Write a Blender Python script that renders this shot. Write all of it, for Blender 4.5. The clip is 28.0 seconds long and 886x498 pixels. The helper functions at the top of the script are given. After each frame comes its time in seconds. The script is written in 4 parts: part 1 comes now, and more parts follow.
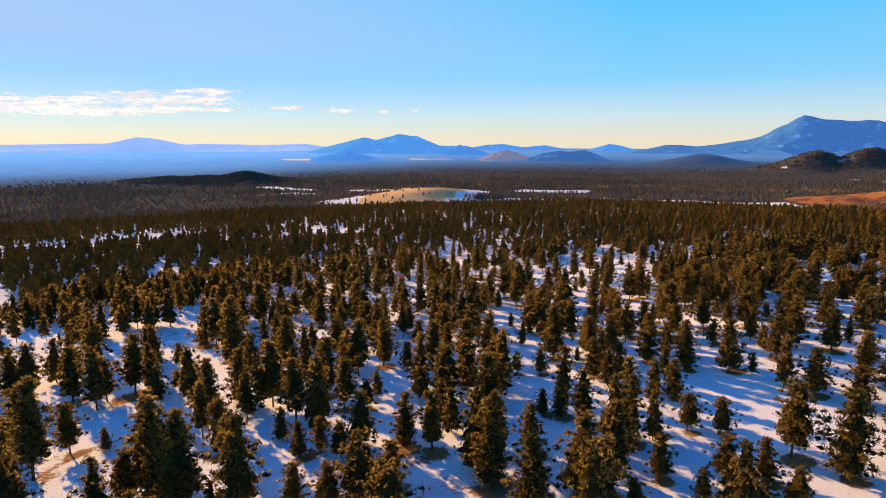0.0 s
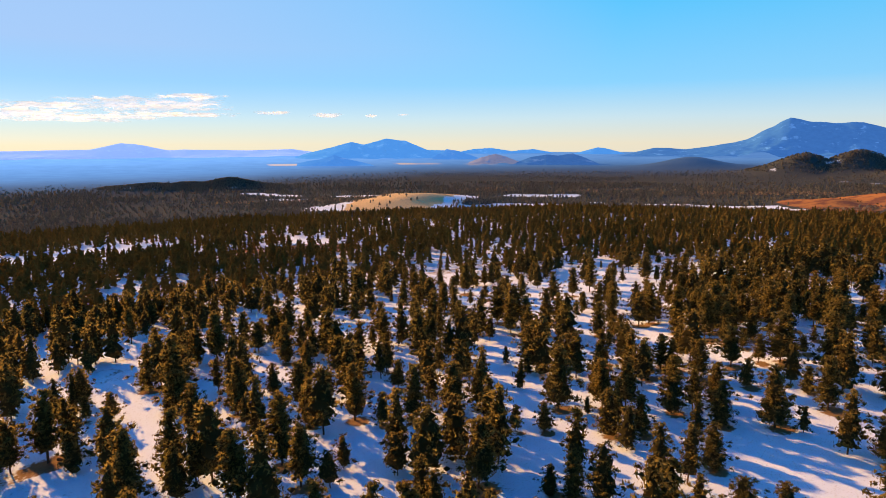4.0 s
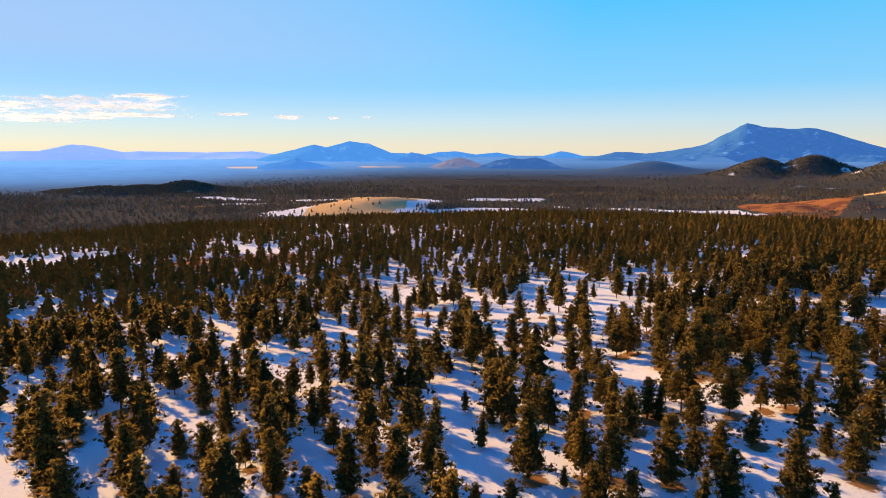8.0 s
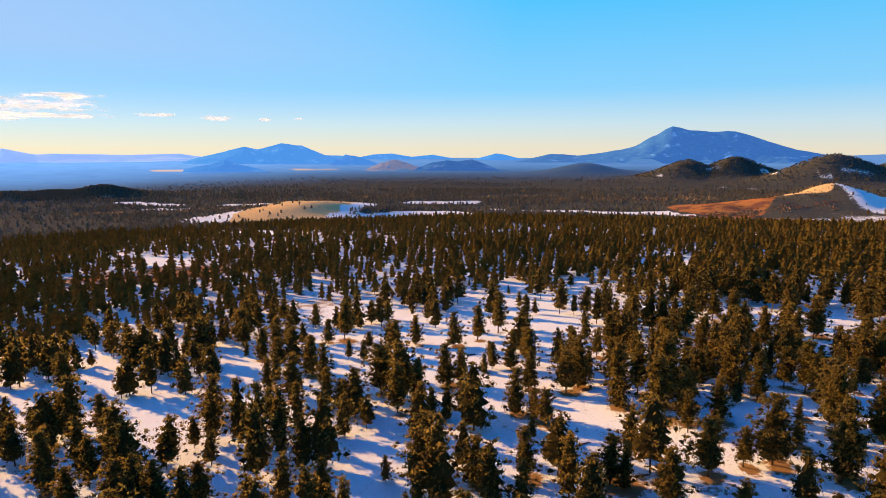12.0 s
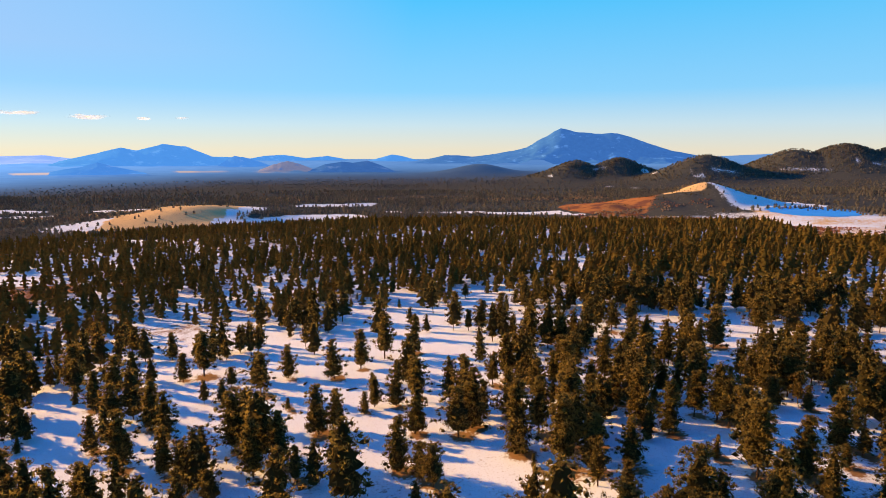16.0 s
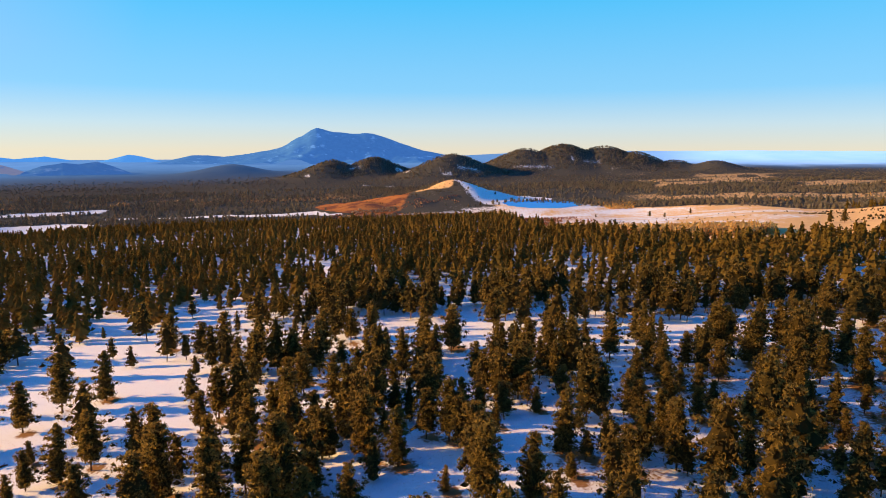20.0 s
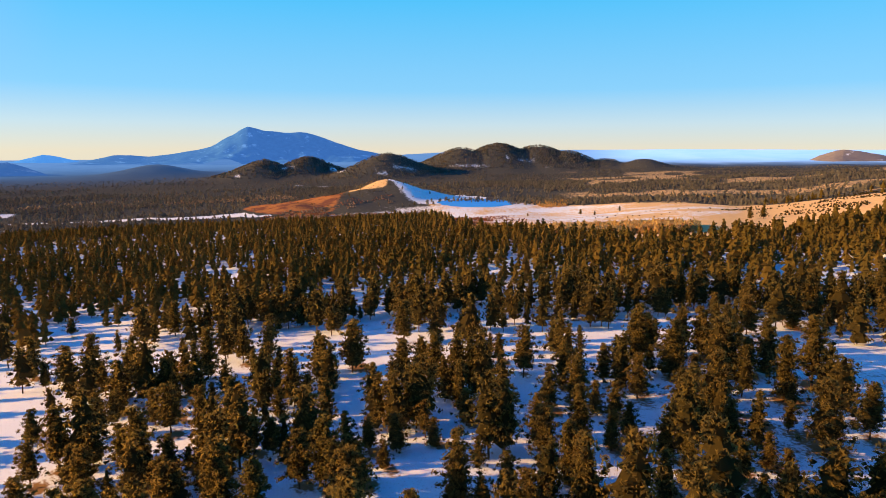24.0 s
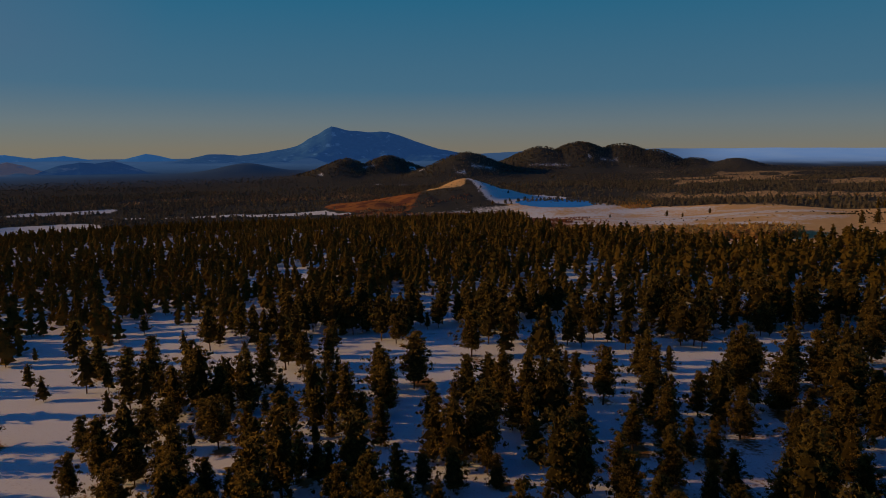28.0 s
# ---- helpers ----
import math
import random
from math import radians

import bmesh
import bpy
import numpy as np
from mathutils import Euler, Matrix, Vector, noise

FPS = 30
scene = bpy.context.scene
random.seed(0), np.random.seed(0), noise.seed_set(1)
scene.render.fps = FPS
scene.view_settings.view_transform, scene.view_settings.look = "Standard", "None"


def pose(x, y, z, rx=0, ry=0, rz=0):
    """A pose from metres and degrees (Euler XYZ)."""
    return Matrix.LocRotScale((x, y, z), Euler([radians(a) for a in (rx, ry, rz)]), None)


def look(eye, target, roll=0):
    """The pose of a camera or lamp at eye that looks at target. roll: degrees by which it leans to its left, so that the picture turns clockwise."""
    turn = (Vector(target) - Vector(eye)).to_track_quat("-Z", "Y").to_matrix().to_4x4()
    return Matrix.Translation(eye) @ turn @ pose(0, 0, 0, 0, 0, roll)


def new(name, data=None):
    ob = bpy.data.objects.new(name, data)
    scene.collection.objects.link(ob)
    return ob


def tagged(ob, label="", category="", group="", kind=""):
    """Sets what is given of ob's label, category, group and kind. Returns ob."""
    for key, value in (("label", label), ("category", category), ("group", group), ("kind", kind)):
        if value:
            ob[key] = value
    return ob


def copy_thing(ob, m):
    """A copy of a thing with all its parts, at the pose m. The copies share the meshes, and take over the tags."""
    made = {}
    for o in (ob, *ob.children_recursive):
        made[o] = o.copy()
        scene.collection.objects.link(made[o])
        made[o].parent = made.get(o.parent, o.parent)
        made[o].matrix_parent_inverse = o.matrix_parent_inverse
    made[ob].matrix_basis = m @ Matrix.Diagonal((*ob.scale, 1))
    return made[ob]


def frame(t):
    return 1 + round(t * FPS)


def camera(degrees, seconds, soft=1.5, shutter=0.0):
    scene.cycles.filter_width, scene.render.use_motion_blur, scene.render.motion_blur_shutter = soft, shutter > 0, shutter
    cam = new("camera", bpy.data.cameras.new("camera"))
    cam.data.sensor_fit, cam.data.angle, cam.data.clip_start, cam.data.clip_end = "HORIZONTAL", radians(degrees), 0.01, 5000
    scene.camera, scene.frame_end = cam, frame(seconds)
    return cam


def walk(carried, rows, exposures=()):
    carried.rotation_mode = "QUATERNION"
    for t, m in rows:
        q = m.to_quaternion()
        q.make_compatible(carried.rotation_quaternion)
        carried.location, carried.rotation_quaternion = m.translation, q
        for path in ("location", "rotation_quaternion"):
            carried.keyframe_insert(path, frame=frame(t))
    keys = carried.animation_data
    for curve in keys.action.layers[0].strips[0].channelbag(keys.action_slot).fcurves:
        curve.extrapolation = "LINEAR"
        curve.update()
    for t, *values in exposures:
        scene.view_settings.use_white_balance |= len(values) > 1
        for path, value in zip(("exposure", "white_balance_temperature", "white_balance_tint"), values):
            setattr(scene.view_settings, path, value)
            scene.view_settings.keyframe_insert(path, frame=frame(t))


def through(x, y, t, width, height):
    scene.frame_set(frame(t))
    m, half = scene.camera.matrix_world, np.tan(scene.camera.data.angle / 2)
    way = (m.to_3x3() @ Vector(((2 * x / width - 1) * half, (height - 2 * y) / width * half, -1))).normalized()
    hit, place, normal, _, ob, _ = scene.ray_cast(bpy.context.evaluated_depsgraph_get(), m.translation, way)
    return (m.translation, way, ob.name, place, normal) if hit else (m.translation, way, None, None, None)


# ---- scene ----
cam = camera(71.0, 28.0, soft=0.7)
PATH = [
    (0, (4.53, -10.18, 72.89), (-10.67, 87.12, 55.54), 0.1),
    (0.5, (4.25, -7.12, 72.86), (-10.95, 90.20, 55.56), 0.0),
    (1, (3.94, -3.78, 72.86), (-11.32, 93.55, 55.70), -0.1),
    (1.5, (3.49, -0.14, 72.98), (-11.86, 97.19, 55.88), -0.1),
    (2, (2.96, 3.56, 73.14), (-12.35, 100.90, 56.08), -0.1),
    (2.5, (2.44, 7.29, 73.30), (-12.85, 104.65, 56.31), -0.1),
    (3, (2.10, 11.11, 73.45), (-13.05, 108.49, 56.51), -0.1),
    (3.5, (1.92, 14.91, 73.58), (-12.44, 112.44, 56.78), -0.2),
    (5.5, (1.39, 29.47, 74.18), (-9.96, 127.42, 57.58), -0.0),
    (6, (1.44, 33.11, 74.31), (-9.21, 131.16, 57.81), 0.0),
    (6.5, (1.54, 36.65, 74.40), (-8.41, 134.79, 57.99), 0.0),
    (7, (1.65, 40.16, 74.44), (-7.60, 138.38, 58.08), 0.1),
    (7.5, (1.85, 43.71, 74.47), (-6.75, 141.99, 58.12), 0.1),
    (8, (2.13, 47.30, 74.48), (-5.77, 145.65, 58.23), 0.1),
    (8.5, (2.34, 50.95, 74.47), (-4.86, 149.36, 58.22), 0.1),
    (9, (2.56, 54.78, 74.45), (-3.74, 153.27, 58.31), 0.1),
    (9.5, (2.81, 58.64, 74.43), (-2.69, 157.18, 58.33), 0.1),
    (10, (3.09, 62.50, 74.39), (-1.31, 161.11, 58.34), 0.1),
    (10.5, (3.40, 66.27, 74.35), (0.36, 164.93, 58.31), 0.2),
    (11, (3.77, 70.17, 74.34), (2.52, 168.87, 58.34), 0.1),
    (11.5, (4.18, 74.01, 74.30), (4.54, 172.73, 58.34), 0.1),
    (12, (4.70, 77.61, 74.27), (6.80, 176.32, 58.38), 0.1),
    (12.5, (5.40, 80.89, 74.28), (9.10, 179.57, 58.48), 0.0),
    (14.5, (8.77, 93.47, 74.72), (20.03, 191.58, 59.01), 0.1),
    (15, (9.85, 96.50, 74.72), (23.20, 194.35, 58.97), 0.0),
    (15.5, (11.08, 99.61, 74.72), (26.89, 197.09, 59.01), 0.0),
    (16, (12.44, 102.72, 74.71), (30.65, 199.79, 59.01), 0.1),
    (16.5, (14.11, 105.72, 74.70), (34.85, 202.29, 59.05), 0.1),
    (17, (15.99, 108.53, 74.63), (39.09, 204.56, 58.98), 0.0),
    (17.5, (18.17, 111.14, 74.57), (43.93, 206.50, 58.97), 0.0),
    (18, (20.57, 113.49, 74.47), (49.61, 207.90, 58.88), -0.0),
    (18.5, (23.07, 115.58, 74.29), (57.18, 208.29, 58.74), 0.0),
    (19, (25.73, 117.36, 73.97), (65.02, 207.99, 58.37), -0.0),
    (19.5, (28.59, 118.84, 73.65), (74.39, 206.35, 58.00), 0.0),
    (20, (31.26, 119.91, 73.45), (84.16, 203.32, 57.80), 0.1),
    (20.5, (33.79, 120.61, 73.38), (93.88, 198.99, 57.73), -0.0),
    (21, (36.41, 121.45, 73.33), (97.02, 199.42, 57.67), 0.0),
    (21.5, (39.13, 122.52, 73.30), (99.72, 200.51, 57.61), 0.0),
    (23.5, (48.11, 127.49, 72.87), (108.86, 205.34, 57.12), 0.1),
    (24, (50.04, 128.82, 72.82), (110.88, 206.61, 57.07), 0.0),
    (24.5, (51.81, 130.18, 72.81), (112.61, 207.98, 57.00), 0.1),
    (25, (53.42, 131.51, 72.78), (114.06, 209.45, 56.98), 0.1),
    (25.5, (54.85, 132.88, 72.71), (114.56, 211.53, 56.91), 0.1),
    (26, (56.16, 134.34, 72.64), (113.82, 214.51, 56.84), 0.1),
    (26.5, (57.37, 135.71, 72.58), (113.18, 217.17, 56.78), 0.0),
    (27, (58.44, 137.10, 72.54), (112.30, 219.87, 56.79), 0.1),
    (27.5, (59.41, 138.36, 72.53), (111.52, 222.23, 56.68), 0.0),
    (28, (60.40, 139.61, 72.54), (110.89, 224.45, 56.64), -0.1),
]
EXPOSURES = [(0, 1.15), (26.2, 1.15), (27.0, 0.45), (28.0, -1.0)]
walk(cam, [(t, look(eye, target, roll)) for t, eye, target, roll in PATH], EXPOSURES)

# ---- light: low winter sun, clear sky ----
SUN_AZ, SUN_EL = -50.0, 12.5
world = bpy.data.worlds.new("clear_sky")
scene.world = world
world.use_nodes = True
wn, wl = world.node_tree.nodes, world.node_tree.links
wn.clear()
sky = wn.new("ShaderNodeTexSky")
sky.sky_type, sky.sun_disc = "NISHITA", False
sky.sun_elevation, sky.sun_rotation = radians(SUN_EL), radians(SUN_AZ)
sky.altitude, sky.air_density, sky.dust_density, sky.ozone_density = 2200, 1.0, 0.15, 3.0
hue = wn.new("ShaderNodeHueSaturation")
hue.inputs["Saturation"].default_value = 1.7
bg = wn.new("ShaderNodeBackground")
bg.inputs["Strength"].default_value = 0.09
wo = wn.new("ShaderNodeOutputWorld")
wl.new(sky.outputs[0], hue.inputs["Color"])
blue = wn.new("ShaderNodeMix")
blue.data_type = "RGBA"
wl.new(hue.outputs[0], blue.inputs[6])
coord, parts, rise = wn.new("ShaderNodeTexCoord"), wn.new("ShaderNodeSeparateXYZ"), wn.new("ShaderNodeMapRange")
wl.new(coord.outputs["Generated"], parts.inputs[0])
wl.new(parts.outputs["Z"], rise.inputs["Value"])
for key, v in (("From Min", 0.0), ("From Max", 0.75), ("To Min", 0.88), ("To Max", 0.86)):
    rise.inputs[key].default_value = v
wl.new(rise.outputs[0], blue.inputs[0])
tint = wn.new("ShaderNodeValToRGB")
tint.color_ramp.elements[0].position, tint.color_ramp.elements[0].color = 0.0, (0.78, 0.69, 0.57, 1)
tint.color_ramp.elements[1].position, tint.color_ramp.elements[1].color = 0.65, (0.004, 0.11, 0.50, 1)
mid_tint = tint.color_ramp.elements.new(0.09)
mid_tint.color = (0.29, 0.64, 0.95, 1)
low_tint = tint.color_ramp.elements.new(0.04)
low_tint.color = (0.58, 0.71, 0.80, 1)
high_tint = tint.color_ramp.elements.new(0.28)
high_tint.color = (0.015, 0.54, 1.0, 1)
boost = wn.new("ShaderNodeVectorMath")
boost.operation = "SCALE"
boost.inputs["Scale"].default_value = 5.2
wl.new(parts.outputs["Z"], tint.inputs[0])
wl.new(tint.outputs[0], boost.inputs[0])
wl.new(boost.outputs[0], blue.inputs[7])
veil, near_sun, clear_of = wn.new("ShaderNodeMix"), wn.new("ShaderNodeMapRange"), wn.new("ShaderNodeMapRange")
veil.data_type = "RGBA"
veil.inputs[7].default_value = (2.35, 3.0, 4.6, 1)
toward = wn.new("ShaderNodeVectorMath")
toward.operation = "DOT_PRODUCT"
toward.inputs[1].default_value = (math.sin(radians(SUN_AZ)) * math.cos(radians(SUN_EL)), math.cos(radians(SUN_AZ)) * math.cos(radians(SUN_EL)), math.sin(radians(SUN_EL)))
wl.new(coord.outputs["Generated"], toward.inputs[0])
wl.new(toward.outputs["Value"], near_sun.inputs["Value"])
for key, v in (("From Min", 0.55), ("From Max", 1.0), ("To Min", 0.0), ("To Max", 0.75)):
    near_sun.inputs[key].default_value = v
for key, v in (("From Min", 0.03), ("From Max", 0.14)):
    clear_of.inputs[key].default_value = v
wl.new(parts.outputs["Z"], clear_of.inputs["Value"])
share = wn.new("ShaderNodeMath")
share.operation = "MULTIPLY"
wl.new(near_sun.outputs[0], share.inputs[0])
wl.new(clear_of.outputs[0], share.inputs[1])
wl.new(share.outputs[0], veil.inputs[0])
wl.new(blue.outputs[2], veil.inputs[6])
wl.new(veil.outputs[2], bg.inputs["Color"])
wl.new(bg.outputs[0], wo.inputs["Surface"])

sun_data = bpy.data.lights.new("sun", "SUN")
sun_data.energy, sun_data.angle, sun_data.color = 5.0, radians(0.5), (1.0, 0.60, 0.19)
sun = new("sun", sun_data)
az, el = radians(SUN_AZ), radians(SUN_EL)
sun.matrix_world = look((500 * math.sin(az) * math.cos(el), 500 * math.cos(az) * math.cos(el), 500 * math.sin(el)), (0, 0, 0))


# ---- materials ----
def node(m, kind, **inputs):
    n = m.node_tree.nodes.new("ShaderNode" + kind)
    for k, v in inputs.items():
        n.inputs[k.replace("_", " ")].default_value = v
    return n


def link(m, a, b):
    m.node_tree.links.new(a, b)


def material(name, rough=0.9):
    m = bpy.data.materials.new(name)
    m.use_nodes = True
    b = m.node_tree.nodes["Principled BSDF"]
    b.inputs["Roughness"].default_value = rough
    b.inputs["Specular IOR Level"].default_value = 0.0
    return m, b


def mixed(m, fac, a, b):
    n = node(m, "Mix")
    n.data_type = "RGBA"
    for sock, v in ((n.inputs[0], fac), (n.inputs[6], a), (n.inputs[7], b)):
        if isinstance(v, (tuple, float, int)):
            sock.default_value = v if not isinstance(v, tuple) else (*v, 1)
        else:
            link(m, v, sock)
    return n.outputs[2]


def ramp(m, value, lo, hi):
    n = node(m, "MapRange")
    n.interpolation_type = "SMOOTHSTEP"
    n.inputs["From Min"].default_value, n.inputs["From Max"].default_value = lo, hi
    link(m, value, n.inputs["Value"])
    return n.outputs[0]


def maths(m, op, a, b):
    n = node(m, "Math")
    n.operation = op
    for sock, v in zip(n.inputs, (a, b)):
        if isinstance(v, (float, int)):
            sock.default_value = v
        else:
            link(m, v, sock)
    return n.outputs[0]


def noise_tex(m, scale, detail=4.0, rough=0.55):
    n = node(m, "TexNoise", Scale=scale, Detail=detail, Roughness=rough)
    g = node(m, "NewGeometry")
    link(m, g.outputs["Position"], n.inputs["Vector"])
    return n.outputs["Fac"]


def attribute(m, name):
    n = node(m, "Attribute")
    n.attribute_name = name
    return n.outputs["Fac"]


def bump(m, b, value, strength, distance):
    n = node(m, "Bump", Strength=strength, Distance=distance)
    link(m, value, n.inputs["Height"])
    link(m, n.outputs[0], b.inputs["Normal"])


def ground_material():
    m, b = material("ground", 0.85)
    fine, mid, wide = noise_tex(m, 1.3, 6), noise_tex(m, 0.16, 5), noise_tex(m, 0.02, 4)
    litter = mixed(m, fine, (0.22, 0.105, 0.045), (0.38, 0.21, 0.10))
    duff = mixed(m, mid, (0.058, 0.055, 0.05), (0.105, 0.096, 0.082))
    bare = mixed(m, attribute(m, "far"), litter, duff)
    straw = mixed(m, mid, (0.66, 0.37, 0.15), (0.82, 0.55, 0.29))
    rust = mixed(m, ramp(m, noise_tex(m, 0.03, 6, 0.65), 0.42, 0.62), mixed(m, mid, (0.36, 0.125, 0.045), (0.48, 0.205, 0.075)), (0.19, 0.075, 0.05))
    snow = mixed(m, wide, (0.79, 0.78, 0.83), (0.87, 0.84, 0.88))
    speck = maths(m, "ADD", maths(m, "MULTIPLY", fine, 0.5), maths(m, "MULTIPLY", mid, 0.5))
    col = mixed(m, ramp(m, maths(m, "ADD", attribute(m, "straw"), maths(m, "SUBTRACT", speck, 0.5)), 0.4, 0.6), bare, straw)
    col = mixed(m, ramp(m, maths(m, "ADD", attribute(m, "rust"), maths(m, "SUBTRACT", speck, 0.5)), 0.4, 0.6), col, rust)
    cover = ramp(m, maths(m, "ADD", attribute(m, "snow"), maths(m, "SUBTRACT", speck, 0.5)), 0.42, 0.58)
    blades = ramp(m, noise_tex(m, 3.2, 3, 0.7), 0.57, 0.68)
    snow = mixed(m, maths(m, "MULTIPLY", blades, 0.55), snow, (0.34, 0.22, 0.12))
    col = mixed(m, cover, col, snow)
    # distance haze painted on the far plain: blue base colour and emission
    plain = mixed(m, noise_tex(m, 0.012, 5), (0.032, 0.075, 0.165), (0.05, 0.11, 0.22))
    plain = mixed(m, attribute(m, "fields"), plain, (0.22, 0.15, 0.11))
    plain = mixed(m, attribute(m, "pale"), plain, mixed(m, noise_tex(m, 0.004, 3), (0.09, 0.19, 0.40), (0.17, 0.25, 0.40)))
    air_haze = attribute(m, "air_haze")
    col = mixed(m, air_haze, col, plain)
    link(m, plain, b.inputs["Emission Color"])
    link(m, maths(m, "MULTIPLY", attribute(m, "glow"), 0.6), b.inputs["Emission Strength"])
    link(m, col, b.inputs["Base Color"])
    bump(m, b, speck, 0.55, 0.22)
    return m


def crown_material(name, low, high, warm, through=0.48):
    m, b = material(name, 0.8)
    tone = maths(m, "FRACT", maths(m, "ADD", node(m, "ObjectInfo").outputs["Random"], attribute(m, "tone")), 0.0)
    isle = node(m, "NewGeometry").outputs["Random Per Island"]
    col = mixed(m, isle, low, high)
    col = mixed(m, maths(m, "MULTIPLY", tone, 0.6), col, warm)
    link(m, col, b.inputs["Base Color"])
    glow, both = node(m, "BsdfTranslucent"), node(m, "MixShader", Fac=through)
    lit = node(m, "HueSaturation", Value=2.3)
    link(m, col, lit.inputs["Color"])
    link(m, lit.outputs[0], glow.inputs["Color"])
    link(m, b.outputs[0], both.inputs[1])
    link(m, glow.outputs[0], both.inputs[2])
    link(m, both.outputs[0], m.node_tree.nodes["Material Output"].inputs["Surface"])
    return m


def bark_material():
    m, b = material("bark", 0.95)
    n = noise_tex(m, 6.0, 5)
    link(m, mixed(m, n, (0.05, 0.028, 0.018), (0.20, 0.10, 0.055)), b.inputs["Base Color"])
    bump(m, b, n, 0.6, 0.05)
    return m


# skyline slopes; glow is emission that stands in for haze
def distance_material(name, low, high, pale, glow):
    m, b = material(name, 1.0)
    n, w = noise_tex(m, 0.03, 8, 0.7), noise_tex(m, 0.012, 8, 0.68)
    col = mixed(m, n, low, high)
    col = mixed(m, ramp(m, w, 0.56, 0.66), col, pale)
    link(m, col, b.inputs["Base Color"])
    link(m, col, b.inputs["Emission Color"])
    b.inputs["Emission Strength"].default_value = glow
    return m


GROUND = ground_material()
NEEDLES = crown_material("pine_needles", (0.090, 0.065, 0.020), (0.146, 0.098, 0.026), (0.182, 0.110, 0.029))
# shade inside the crowns is painted in: boughs darker than the needles
SHADE_BOUGHS = crown_material("shade_dark_pine_boughs", (0.040, 0.030, 0.012), (0.064, 0.046, 0.016), (0.074, 0.049, 0.017))
# far woods: grey leafless trees, and distance haze painted in as a paler colour
HAZED_NEEDLES = crown_material("hazed_grey_green_woods", (0.105, 0.098, 0.082), (0.17, 0.15, 0.12), (0.19, 0.15, 0.12), 0.55)
GOLD_BRUSH = crown_material("golden_brush", (0.30, 0.19, 0.07), (0.46, 0.31, 0.12), (0.40, 0.22, 0.09))
RUST_BRUSH = crown_material("russet_brush", (0.16, 0.06, 0.035), (0.28, 0.11, 0.05), (0.24, 0.13, 0.09))
GREY_BRUSH = crown_material("grey_brush", (0.15, 0.11, 0.085), (0.28, 0.21, 0.16), (0.30, 0.19, 0.11))
BARK = bark_material()
# distance haze painted into these colours and their glow; the bare hill has none
RANGE = distance_material("haze_blue_mountain", (0.026, 0.085, 0.22), (0.05, 0.145, 0.33), (0.085, 0.20, 0.41), 0.50)
RANGE_FAR = distance_material("haze_pale_mountain", (0.05, 0.18, 0.40), (0.065, 0.205, 0.43), (0.09, 0.24, 0.46), 0.60)
RANGE_CONE = distance_material("haze_blue_cone", (0.04, 0.14, 0.34), (0.055, 0.17, 0.38), (0.09, 0.19, 0.38), 0.66)
DARK_CONE = distance_material("haze_dark_cone", (0.025, 0.075, 0.19), (0.038, 0.10, 0.235), (0.07, 0.13, 0.26), 0.6)
TAN_CONE = distance_material("haze_tan_cone", (0.13, 0.14, 0.21), (0.21, 0.19, 0.24), (0.09, 0.14, 0.27), 0.45)
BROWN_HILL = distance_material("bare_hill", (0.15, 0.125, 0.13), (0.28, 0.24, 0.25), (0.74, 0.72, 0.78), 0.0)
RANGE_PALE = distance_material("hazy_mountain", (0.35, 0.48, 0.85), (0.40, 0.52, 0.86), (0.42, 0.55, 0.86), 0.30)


# ---- the lie of the land ----
def step(a, b, v):
    u = np.clip((v - a) / (b - a), 0, 1)
    return u * u * (3 - 2 * u)


def grain(x, y, seed=0.0):
    xi, yi = np.floor(x), np.floor(y)
    u, v = x - xi, y - yi
    u, v = u * u * (3 - 2 * u), v * v * (3 - 2 * v)
    h = lambda a, b: (lambda q: q - np.floor(q))(np.sin(a * 127.1 + b * 311.7 + seed * 17.3) * 43758.5453)
    return (h(xi, yi) * (1 - u) + h(xi + 1, yi) * u) * (1 - v) + (h(xi, yi + 1) * (1 - u) + h(xi + 1, yi + 1) * u) * v


def fbm(x, y, size, seed=0.0, octaves=4):
    total, amp, norm = 0, 1.0, 0
    for k in range(octaves):
        total, norm = total + amp * grain(x / size * 2 ** k + 31.7 * k, y / size * 2 ** k - 12.9 * k, seed), norm + amp
        amp *= 0.5
    return total / norm


CX, CY = 30.0, 70.0
R_KNOTS = (300, 500, 800, 1200, 1700, 2300, 3000, 3600, 4200, 4900)
B_KNOTS = (-40, 5, 25, 45, 60, 76)
LAND = np.array((
    (-7, -15, -33, -62, -78, -72, -65, -50, -24, 8),
    (2, -6, -18, -60, -78, -72, -62, -50, -26, 8),
    (8, 1, -15, -62, -66, -60, -50, -40, -20, 12),
    (14, 9, -8, -44, -50, -38, -22, -5, 22, 74),
    (18, 14, 6, -18, -20, -14, -6, 4, 25, 79),
    (25, 29, 35, 35, 22, 15, 12, 12, 26, 75)), float)

# hills of the middle distance: x, y, top, half-widths
HILLS = (
    (-1018, 2050, -41, 110, 90), (-1138, 2009, -54, 130, 90), (-1241, 1959, -55, 130, 90),
    (1125, 2772, 30, 150, 130), (1311, 2722, 42, 170, 140), (1524, 2396, 60, 200, 160),
    (1970, 2440, 84, 190, 200), (2133, 2362, 103, 210, 220), (2291, 2248, 95, 200, 220), (2328, 2088, 68, 140, 160))
HILLS_FAR = ((827, 3392, 6, 190, 140), (2493, 1790, 34, 110, 120), (2433, 1958, 31, 150, 120))
BARE_HILL = ((922, 1469, 0, 95, 150), (855, 1462, -20, 95, 165), (776, 1457, -33, 95, 160), (657, 1450, -46, 85, 130), (996, 1415, -27, 70, 110), (1054, 1385, -46, 70, 90))
